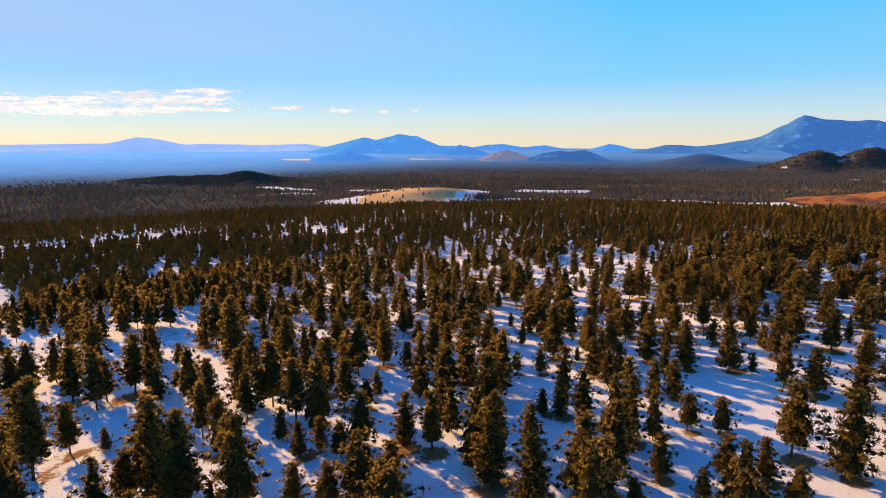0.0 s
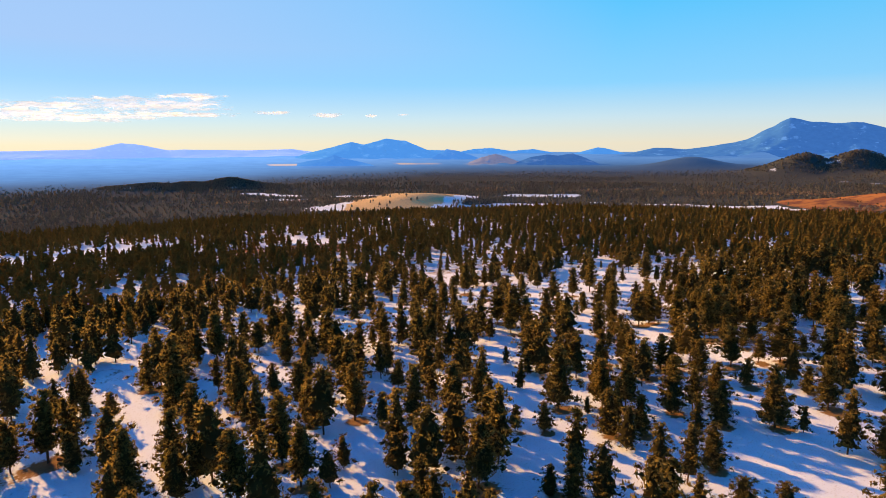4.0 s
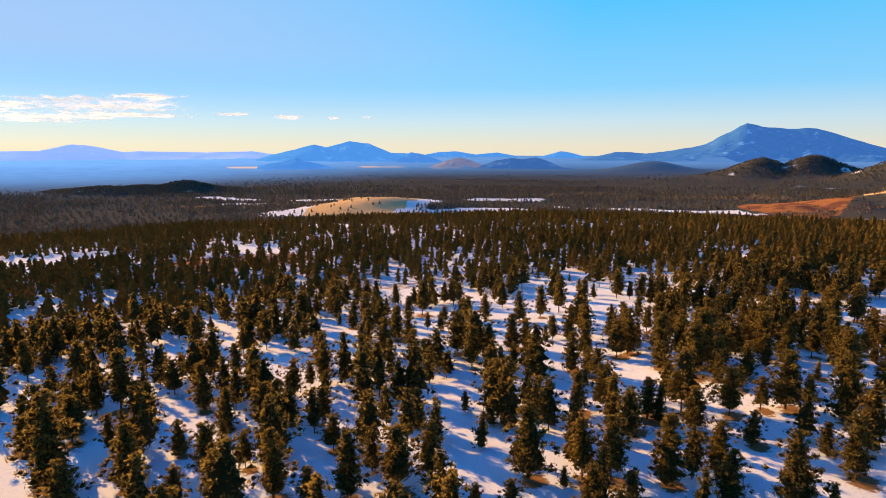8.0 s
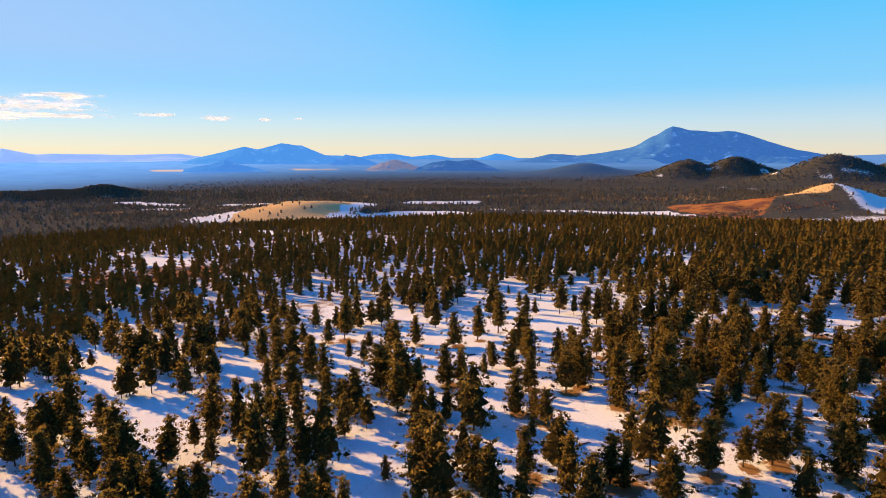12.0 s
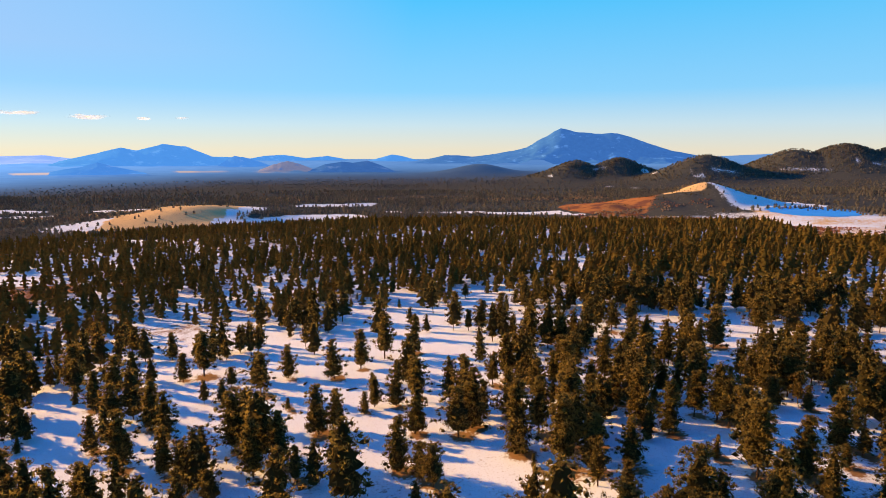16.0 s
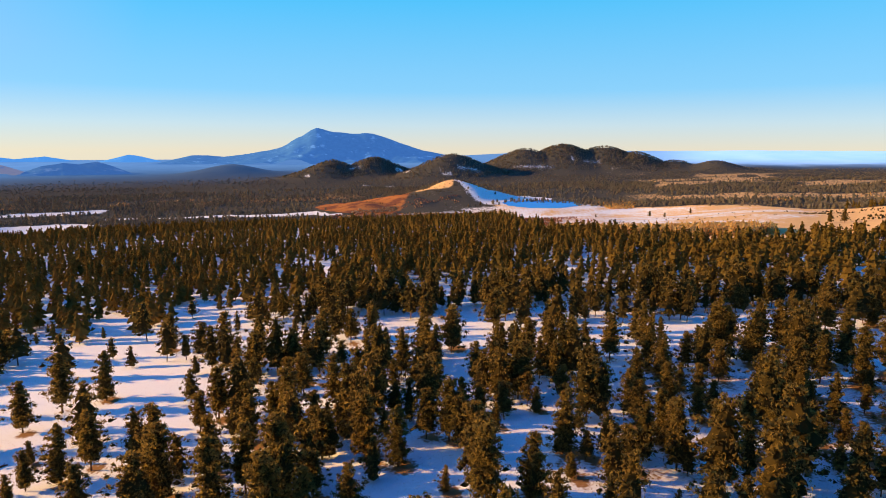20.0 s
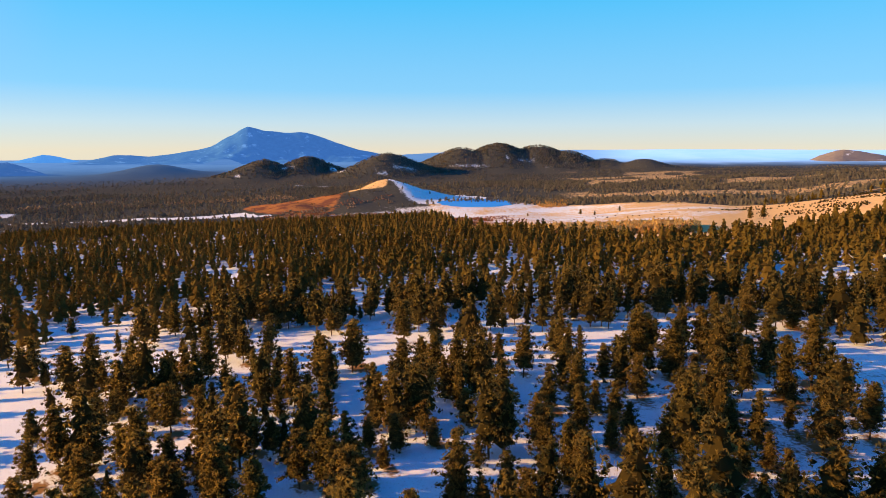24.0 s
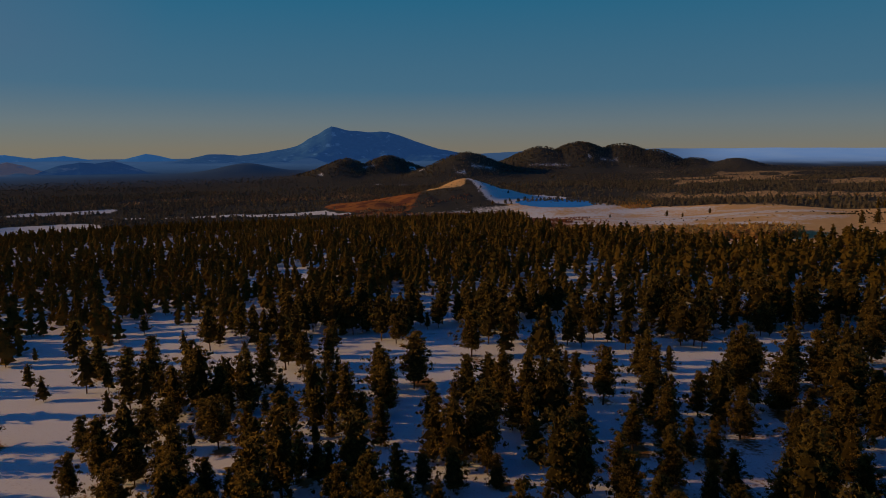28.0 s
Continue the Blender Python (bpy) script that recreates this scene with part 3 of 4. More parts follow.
plant(3, (
    (-95.2, 176.0, 10.8), (208.7, 179.1, 4.5), (-14.1, 179.2, 8.8), (-76.8, 179.6, 3.0), (-50.0, 179.7, 11.1), (-59.6, 180.0, 10.1), (66.1, 180.4, 12.8), (89.7, 181.1, 5.1),
    (-99.3, 181.2, 11.1), (206.4, 181.2, 4.9), (-37.0, 181.6, 8.6), (-45.3, 182.7, 9.2), (12.9, 182.7, 9.5), (109.4, 185.8, 8.1), (100.3, 189.4, 4.3), (3.9, 190.4, 11.5),
    (107.0, 192.6, 5.3), (113.2, 193.7, 7.1), (259.4, 195.9, 8.6), (167.2, 196.6, 8.6), (-110.8, 203.1, 10.2), (116.3, 203.7, 5.0), (-85.9, 205.9, 9.9), (250.1, 209.3, 8.8),
    (-125.6, 210.5, 8.7), (64.5, 212.5, 7.9), (104.3, 214.8, 5.1), (234.9, 215.6, 12.0), (133.9, 215.9, 9.3), (116.3, 216.4, 5.8), (109.7, 219.2, 7.5), (-34.1, 220.1, 8.7),))
plant(3, (
    (225.6, 220.2, 10.2), (-48.9, 224.2, 11.6), (39.3, 227.4, 11.1), (43.3, 231.4, 13.6), (123.8, 235.5, 7.0), (92.9, 236.3, 7.2), (70.3, 240.9, 10.9), (107.8, 252.8, 9.1),
    (-43.2, 266.1, 10.0), (109.0, 272.3, 8.7), (80.5, 273.4, 8.5), (69.3, 275.4, 8.8), (-51.6, 279.0, 10.6), (99.7, 283.0, 7.4), (-16.4, 283.8, 6.1), (75.3, 285.8, 6.9),
    (92.5, 288.1, 8.1), (86.9, 288.3, 10.8), (71.3, 290.0, 6.9), (-65.8, 303.8, 13.7), (112.9, 306.2, 11.1), (83.8, 310.4, 13.3), (69.5, 326.9, 11.4), (-59.5, 344.8, 10.4),
    (-78.2, 361.9, 11.0), (97.6, 372.9, 7.4), (80.1, 401.8, 7.2),))
# lone pines on the open valley floor
plant(1, (
    (634, 408, 11), (641, 399, 12), (782, 731, 9), (735, 668, 6), (858, 717, 8), (465, 704, 10), (471, 699, 10), (452, 721, 9),
    (486, 694, 6), (473, 651, 7), (386, 522, 10), (397, 521, 11), (840, 1240, 9), (700, 760, 5)))
# snowy openings among them: x, y, radius
OPEN.extend((
    (-80, 83, 5.5), (-91, 83, 3), (-15, 86, 3), (0, 87, 3), (-71, 88, 3), (27, 88, 3), (50, 90, 3), (-82, 92, 5.1), (-15, 92, 3.1), (22, 92, 3),
    (-10, 92, 3), (-36, 93, 3), (-43, 95, 3), (60, 95, 3), (32, 96, 3), (52, 98, 3.7), (-10, 98, 3), (38, 103, 3.1), (34, 103, 3), (-85, 104, 5.6),
    (-24, 105, 3), (7, 106, 3), (-83, 113, 3), (-55, 113, 3), (45, 113, 4.2), (-40, 116, 3), (-85, 120, 4.1), (-96, 120, 4.2), (-77, 120, 3.6), (50, 122, 4.5),
    (-58, 123, 3.1), (-48, 127, 3.1),))
OPEN.extend((
    (4, 131, 4), (-65, 135, 4.4), (56, 135, 3), (1, 139, 4.2), (-87, 140, 4.7), (68, 142, 3), (6, 143, 4.3), (31, 147, 3), (-71, 150, 3), (12, 150, 3),
    (-2, 150, 3), (-19, 151, 3), (48, 151, 3), (-36, 153, 3), (-88, 153, 3), (13, 155, 3), (52, 156, 3), (-74, 157, 3), (-2, 159, 3), (30, 160, 3),
    (164, 162, 3), (-33, 162, 3), (-84, 165, 3), (69, 166, 3), (156, 167, 3), (178, 167, 3), (58, 167, 3), (-105, 167, 4.1), (-54, 168, 3), (162, 169, 3),
    (-36, 170, 3), (-92, 174, 3),))
OPEN.extend((
    (60, 174, 3.5), (-5, 174, 3), (207, 176, 3), (149, 178, 3), (-77, 178, 3), (53, 178, 3), (170, 179, 3), (155, 180, 3), (62, 180, 3), (224, 182, 4.1),
    (-85, 182, 3.1), (173, 183, 3), (-94, 183, 4.2), (108, 184, 3), (134, 185, 3), (-145, 185, 3.1), (99, 186, 3.5), (-91, 186, 3), (186, 187, 3.2), (131, 187, 3),
    (52, 188, 3), (60, 188, 3), (105, 189, 3), (233, 190, 5.5), (137, 190, 3), (-94, 190, 4.3), (-42, 190, 3), (98, 190, 3.2), (150, 193, 3), (-79, 193, 5.5),
    (194, 194, 3.9), (100, 195, 3),))
OPEN.extend((
    (83, 197, 3), (38, 198, 3), (156, 199, 3), (72, 199, 3.7), (116, 201, 3), (96, 201, 3), (58, 201, 3), (148, 202, 3), (240, 202, 3), (78, 203, 4.7),
    (166, 204, 3.6), (175, 207, 3), (105, 207, 3.4), (44, 208, 3), (82, 209, 3.3), (109, 210, 3), (38, 210, 3), (50, 212, 3), (42, 212, 5.7), (107, 213, 3),
    (100, 213, 3), (68, 213, 3), (89, 213, 3), (134, 214, 3), (-73, 214, 3.1), (113, 215, 4.1), (17, 215, 4.8), (35, 216, 3.2), (41, 216, 3.2), (208, 218, 3.5),
    (71, 218, 3), (-143, 218, 5.2),))
OPEN.extend((
    (142, 220, 3), (90, 220, 3), (53, 221, 3), (18, 223, 3), (146, 223, 3), (8, 227, 3), (88, 228, 3), (49, 228, 5), (-9, 229, 3), (182, 230, 4.5),
    (35, 230, 3.6), (76, 230, 3), (84, 231, 3), (156, 231, 3), (21, 232, 5.2), (19, 233, 3.6), (161, 233, 3.3), (106, 234, 3), (232, 234, 3), (-59, 234, 3),
    (-138, 234, 3), (-15, 236, 3), (168, 237, 3.3), (192, 238, 6), (-87, 238, 3.5), (77, 239, 3), (-163, 239, 4.4), (52, 242, 3), (-42, 243, 3), (36, 245, 3),
    (114, 246, 3), (2, 246, 3.8),))
OPEN.extend((
    (-99, 247, 5.9), (19, 249, 6), (-22, 252, 3.8), (-16, 253, 3.9), (69, 255, 3), (24, 261, 6), (2, 262, 6.3), (56, 263, 3), (-26, 264, 3), (-113, 265, 6.4),
    (-20, 266, 3.9), (128, 267, 3), (81, 267, 3), (41, 269, 4.6), (71, 270, 3), (-3, 270, 4.4), (19, 274, 7), (-31, 278, 3.3), (46, 278, 3.2), (3, 281, 7.1),
    (141, 282, 4.9), (122, 283, 3.5), (-54, 289, 3), (28, 292, 7.7), (7, 295, 6.4), (192, 298, 3.8), (68, 299, 3), (158, 299, 3.9), (130, 301, 3), (84, 304, 3.3),
    (165, 305, 3.6), (127, 307, 3.9),))
OPEN.extend((
    (101, 309, 3.6), (80, 322, 4.2), (-44, 322, 3.9), (141, 329, 5.9), (61, 339, 3.6), (-50, 347, 4.6), (63, 366, 3.4), (-49, 368, 6.7), (73, 372, 7.2), (128, 392, 3.5),
    (79, 398, 6.4), (125, 420, 3), (-53, 346, 11), (-126, 194, 8), (-139, 177, 8), (-139, 217, 11), (-61, 234, 6), (-110, 260, 10), (-2, 299, 10), (-104, 248, 15),
    (-52, 318, 10), (-47, 243, 8), (13, 292, 11), (-150, 365, 8), (159, 307, 12), (-58, 377, 11), (53, 287, 11), (84, 331, 11), (131, 299, 11), (147, 284, 10),
    (47, 411, 11), (164, 479, 18),))
OPEN.extend((
    (224, 175, 15), (106, 295, 6), (224, 244, 8), (244, 317, 10), (138, 308, 9), (157, 297, 10), (181, 261, 9), (197, 245, 11), (95, 394, 10), (66, 344, 9),
    (235, 202, 11), (237, 234, 10), (100, 321, 8), (77, 420, 10), (193, 296, 9),))
build_ground()


# blue shade on the snow, painted as a level blue sheet
def shade_sheet():
    q, a = np.meshgrid(np.linspace(0, 1, 14), np.arange(96) * 2 * math.pi / 96, indexing="ij")
    q = q * (0.92 + 0.2 * (fbm(np.cos(a) * 3, np.sin(a) * 3, 1.0, 17) - 0.5))
    u, v = SHEET_WIDE * q * np.cos(a), SHEET_DEEP * q * np.sin(a)
    x, y = SHEET_X + 0.76 * u + 0.65 * v, SHEET_Y - 0.65 * u + 0.76 * v
    m, b = material("blue_shade", 0.35)
    n = noise_tex(m, 0.05, 5)
    link(m, mixed(m, n, (0.03, 0.32, 0.92), (0.10, 0.42, 0.95)), b.inputs["Base Color"])
    me = mesh_from("shade_sheet", np.stack((x, y, 0 * x + SHEET_Z + 0.4), -1).reshape(-1, 3), grid_faces(14, 96, True)[:, ::-1], [m], smooth=True)
    return tagged(new("shade_sheet", me), "blue sheet standing for shaded snow, with a snowy shore in the meadow", "lake", kind="structure")


shade_sheet()


# ---- mountains on the skyline ----
def mountain(name, label, crest, floor, depth, mat, seed, rough=0.1):
    """crest: x, y, height from one end of the ridge line to the other; it faces the path."""
    crest = np.array(crest, float)
    mid = crest[:, :2].mean(0)
    out = (mid - (CX, CY)) / np.hypot(*(mid - (CX, CY)))
    side = np.array((out[1], -out[0]))
    along = (crest[:, :2] - mid) @ side
    order = np.argsort(along)
    u, v = np.meshgrid(np.linspace(along.min(), along.max(), 170), np.linspace(-1, 0.6, 50), indexing="ij")
    x, y = mid[0] + u * side[0] + v * depth * out[0], mid[1] + u * side[1] + v * depth * out[1]
    top = np.interp(u, along[order], crest[order, 2])
    top = top + (top - floor) * 0.035 * (fbm(u, u * 0 + seed, depth * 0.16, seed) - 0.5) * 2
    spur = 1 + rough * 4 * (fbm(x, y, depth * 0.6, seed) - 0.5) * np.clip(np.abs(v) * 3, 0, 1)
    z = floor + (top - floor) * np.clip(1 - np.abs(v) ** 0.9 * spur, 0, 1)
    me = mesh_from(name, np.stack((x, y, z), -1).reshape(-1, 3), grid_faces(170, 50), [mat], smooth=True)
    return tagged(new(name, me), label, "mountain", kind="structure")


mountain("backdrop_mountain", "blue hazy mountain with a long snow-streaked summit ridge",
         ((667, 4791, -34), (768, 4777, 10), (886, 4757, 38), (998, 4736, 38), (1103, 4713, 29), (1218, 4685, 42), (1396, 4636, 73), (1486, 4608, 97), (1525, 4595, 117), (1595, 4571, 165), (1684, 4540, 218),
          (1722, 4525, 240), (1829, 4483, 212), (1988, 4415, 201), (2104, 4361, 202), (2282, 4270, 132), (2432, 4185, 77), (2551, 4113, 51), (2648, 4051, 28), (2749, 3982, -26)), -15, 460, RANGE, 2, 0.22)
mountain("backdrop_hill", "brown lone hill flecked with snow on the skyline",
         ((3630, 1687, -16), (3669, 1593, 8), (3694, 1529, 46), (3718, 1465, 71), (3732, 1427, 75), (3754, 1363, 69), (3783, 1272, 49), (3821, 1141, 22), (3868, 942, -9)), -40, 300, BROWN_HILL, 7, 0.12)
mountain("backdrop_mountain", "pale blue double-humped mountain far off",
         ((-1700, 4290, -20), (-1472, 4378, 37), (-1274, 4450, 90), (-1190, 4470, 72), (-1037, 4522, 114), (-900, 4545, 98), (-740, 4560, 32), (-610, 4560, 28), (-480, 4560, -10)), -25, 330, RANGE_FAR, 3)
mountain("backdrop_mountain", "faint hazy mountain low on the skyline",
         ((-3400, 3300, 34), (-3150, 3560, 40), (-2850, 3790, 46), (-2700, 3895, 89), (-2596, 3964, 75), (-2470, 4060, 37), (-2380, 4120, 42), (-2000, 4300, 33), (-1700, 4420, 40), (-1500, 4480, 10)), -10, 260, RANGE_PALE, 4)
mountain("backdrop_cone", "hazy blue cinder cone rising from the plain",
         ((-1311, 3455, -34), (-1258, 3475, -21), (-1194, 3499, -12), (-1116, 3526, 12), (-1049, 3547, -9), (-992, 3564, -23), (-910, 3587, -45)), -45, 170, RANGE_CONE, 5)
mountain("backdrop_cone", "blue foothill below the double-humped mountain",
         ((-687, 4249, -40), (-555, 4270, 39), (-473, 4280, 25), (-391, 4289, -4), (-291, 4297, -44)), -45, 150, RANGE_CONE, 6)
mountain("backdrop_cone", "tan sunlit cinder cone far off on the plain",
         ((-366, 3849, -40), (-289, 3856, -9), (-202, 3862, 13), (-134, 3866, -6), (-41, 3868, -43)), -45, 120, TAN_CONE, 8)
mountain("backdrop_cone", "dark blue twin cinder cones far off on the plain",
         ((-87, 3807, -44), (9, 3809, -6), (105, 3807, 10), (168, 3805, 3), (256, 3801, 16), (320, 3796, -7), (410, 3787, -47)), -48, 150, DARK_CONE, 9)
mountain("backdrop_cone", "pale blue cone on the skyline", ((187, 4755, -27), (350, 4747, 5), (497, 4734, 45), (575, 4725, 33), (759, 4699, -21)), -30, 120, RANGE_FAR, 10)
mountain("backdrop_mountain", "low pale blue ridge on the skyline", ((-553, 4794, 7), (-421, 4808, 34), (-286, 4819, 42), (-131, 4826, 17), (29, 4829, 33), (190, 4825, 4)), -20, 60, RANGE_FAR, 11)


# ---- pines ----
def prism(a, b, ra, rb, sides):
    a, b = np.array(a, float), np.array(b, float)
    d = (b - a) / np.linalg.norm(b - a)
    p = np.cross(d, (0.3, 1, 0.1))
    p /= np.linalg.norm(p)
    q = np.cross(d, p)
    ang = np.arange(sides) * 6.2832 / sides
    ring = np.cos(ang)[:, None] * p + np.sin(ang)[:, None] * q
    v = np.concatenate((a + ra * ring, b + rb * ring))
    i = np.arange(sides)
    k = (i + 1) % sides
    f = np.concatenate((np.stack((i, k, k + sides), -1), np.stack((i, k + sides, i + sides), -1)))
    return v, f


def joined(pieces):
    vs, fs, n = [], [], 0
    for v, f in pieces:
        vs.append(v)
        fs.append(f + n)
        n += len(v)
    return np.concatenate(vs), np.concatenate(fs)


def sprays(rng, at, out, size):
    """Needle sprays: small leaves that lie roughly along the crown's surface, at a loose tilt."""
    n = len(at)
    unit = lambda q: q / (np.linalg.norm(q, axis=1, keepdims=True) + 1e-9)
    up = unit(out + rng.normal(0, 0.4, (n, 3)))
    flat = unit(np.cross(up, rng.normal(0, 1, (n, 3))))
    d = unit(flat + 0.75 * up * rng.uniform(0, 1, (n, 1)) + (0, 0, 0.15))
    e = unit(np.cross(up, d))
    k = (size * rng.uniform(0.6, 1.5, n))[:, None]
    v = np.stack((at - 0.5 * k * d - 0.42 * k * e, at - 0.5 * k * d + 0.42 * k * e, at + 1.0 * k * d), 1)
    return v.reshape(-1, 3), np.arange(3 * n).reshape(-1, 3)


def clump(rng, centre, radius, flat, facets):
    """A lump of foliage: a ragged low-sided boulder of boughs."""
    a = np.arange(facets) * 6.2832 / facets + rng.uniform(0, 6.28)
    rim = np.stack((np.cos(a), np.sin(a), 0 * a), -1) * rng.uniform(0.7, 1.15, (facets, 1)) + rng.normal(0, 0.12, (facets, 3))
    v = np.concatenate((((0.1, 0, 1.0), (0, 0.1, -0.75)), rim)) * (radius, radius, radius * flat) + centre
    i = np.arange(facets)
    k = (i + 1) % facets
    return v, np.concatenate((np.stack((i * 0, 2 + i, 2 + k), -1), np.stack((i * 0 + 1, 2 + k, 2 + i), -1)))


def crown_line(u, tip):
    """Breadth of the crown at the share u of its height: quickly out over the lowest boughs, then in to a blunt top."""
    return (0.55 + 0.45 * min(1.0, u / 0.22)) * ((1 - u) ** tip) * 0.93 + 0.07


def pine(seed, width, bare, tip, branches, lumps, leaves, size, girth, facets, limbs, tiers, sides, share, cover=0):
    """A pine one metre tall: trunk, limbs in loose whorls, and clumps of needle sprays along their outer halves."""
    rng = np.random.default_rng(seed)
    lean = rng.normal(0, 0.018, 2)
    thick = 6 if limbs else 3
    bend = lean * 0.5 + rng.normal(0, 0.008, 2)
    axis = lambda z: np.array((*(bend * min(1, z / 0.5) + (lean - bend) * max(0, (z - 0.5) / 0.5)), z))
    trunk = [prism((0, 0, -0.03), axis(0.5), 0.016, 0.011, thick), prism(axis(0.5), axis(0.95), 0.011, 0.003, max(3, thick - 1))]
    heavy, gap = rng.uniform(0, 6.283), rng.uniform(0, 6.283)
    cores, at, out = [], [], []
    for k in range(tiers):
        u = k / tiers
        z = bare + (0.96 - bare) * u
        a = (np.arange(sides) + rng.uniform(-0.3, 0.3, sides)) * 6.2832 / sides + 1.3 * k
        r = share * width * crown_line(u, tip) * rng.uniform(0.75, 1.2, sides) * (1 + 0.2 * np.cos(a - heavy))
        rim = axis(z) + np.stack((r * np.cos(a), r * np.sin(a), rng.normal(0, 0.025, sides)), -1)
        i = np.arange(sides)
        cores.append((np.concatenate(([axis(min(0.97, z + (0.96 - bare) * 1.55 / tiers))], rim)), np.stack((i * 0, 1 + i, 1 + (i + 1) % sides), -1)))
    if cover:
        u = 1 - np.sqrt(rng.uniform(0.004, 1, cover))
        a, lump = rng.uniform(0, 6.2832, cover), rng.uniform(0.55, 0.95, cover)
        ring = share * width * np.array([crown_line(v, tip) for v in u]) * (1 + 0.2 * np.cos(a - heavy)) * (0.75 + 0.4 * lump)
        where = np.stack((ring * np.cos(a), ring * np.sin(a), bare - 0.015 + (0.965 - bare) * u + rng.normal(0, 0.012, cover)), -1)
        at.append(where + np.stack((lean[0] * where[:, 2], lean[1] * where[:, 2], 0 * u), -1))
        out.append(np.stack((np.cos(a), np.sin(a), 0 * a + 0.35), -1))
    for k in range(branches):
        u = min(0.97, (k + rng.uniform(-0.4, 0.4)) / branches) if k else 0.0
        z = bare + (0.97 - bare) * max(u, 0)
        a = k * 2.4 + rng.normal(0, 0.35)
        reach = width * crown_line(max(u, 0), tip) * (1 + 0.2 * math.cos(a - heavy)) * rng.uniform(0.68, 1.12)
        if math.cos(a - gap) > 0.75 and u < 0.5:
            reach *= 0.6
        rise = rng.uniform(-0.12, 0.12) + 0.55 * u
        root = axis(z)
        way = np.array((math.cos(a), math.sin(a), rise))
        end = root + way * reach
        if limbs and reach > 0.07:
            trunk.append(prism(root, root + (end - root) * 0.8, 0.0042, 0.0016, 3))
        for j in range(lumps):
            along = 1.0 - 0.48 * j / max(1, lumps - 1) if lumps > 1 else 0.72
            fat = girth * (0.72 + 0.5 * (1 - u)) * rng.uniform(0.75, 1.25)
            c = root + (end - root) * along + rng.normal(0, 0.3 * fat, 3) * (1, 1, 0.7)
            if lumps > 1 and leaves and rng.uniform() < 0.16:
                continue
            cores.append(clump(rng, c, fat * (0.66 if leaves else 1.0), 0.66, facets))
            if leaves:
                d = rng.normal(0, 1, (leaves, 3)) + (0.5 * way[0], 0.5 * way[1], 0.45)
                d /= np.linalg.norm(d, axis=1, keepdims=True)
                at.append(c + d * (fat, fat, fat * 0.75) * rng.uniform(0.65, 1.08, (leaves, 1)))
                out.append(d)
    cores.append(clump(rng, axis(0.94), girth * 0.6, 1.3, facets))
    pieces = list(cores)
    if leaves:
        d = rng.normal(0, 1, (leaves, 3)) + (0, 0, 0.5)
        d /= np.linalg.norm(d, axis=1, keepdims=True)
        at.append(axis(0.945) + d * girth * (0.6, 0.6, 0.85))
        out.append(d)
        pieces.append(sprays(rng, np.concatenate(at), np.concatenate(out), size))
    return joined(trunk), joined(pieces), sum(len(f) for v, f in cores)


WIDTHS = (0.20, 0.24, 0.28, 0.325)
KINDS = [(1.6 * w, b, p) for w in WIDTHS for b, p in ((0.15, 0.80), (0.22, 0.66), (0.10, 0.92))]
FULL = [pine(100 + i, 0.95 * w, b, p, 60, 2, 24, 0.0195, 0.058, 4, True, 8, 8, 0.56, 800) for i, (w, b, p) in enumerate(KINDS)]
GOOD = [pine(150 + i, 0.95 * w, b, p, 30, 2, 11, 0.026, 0.070, 3, False, 6, 7, 0.58, 230) for i, (w, b, p) in enumerate(KINDS)]
PLAIN = [pine(200 + i, 0.92 * w, b, p, 24, 1, 8, 0.036, 0.088, 3, False, 5, 6, 0.62, 60) for i, (w, b, p) in enumerate(KINDS[3:])]
MIDDLE = [pine(250 + i, 0.85 * w, b * 0.8, p, 14, 1, 0, 0, 0.100, 3, False, 4, 6, 0.72) for i, (w, b, p) in enumerate(KINDS[3:])]
SPARE = [pine(300 + i, 0.86 * w, b * 0.6, p, 5, 1, 0, 0, 0.125, 3, False, 3, 5, 0.82) for i, (w, b, p) in enumerate(KINDS[3:])]
SLIGHT = [pine(400 + i, 0.75 * w, 0.05, 0.75, 0, 1, 0, 0, 0.12, 3, False, 2, 4, 1.3) for i, (w, b, p) in enumerate(KINDS[6:])]


def full_pine(i):
    (tv, tf), (cv, cf), cores = FULL[i]
    root = tagged(new("pine_tree"), "dark green pine with a ragged crown standing in snow", "tree", "pines of the forest")
    part = new("trunk", mesh_from("trunk", tv, tf, [BARK]))
    part.parent = root
    part = new("crown", mesh_from("crown", cv, cf, [NEEDLES, SHADE_BOUGHS], np.arange(len(cf)) < cores))
    part.parent = root
    return root


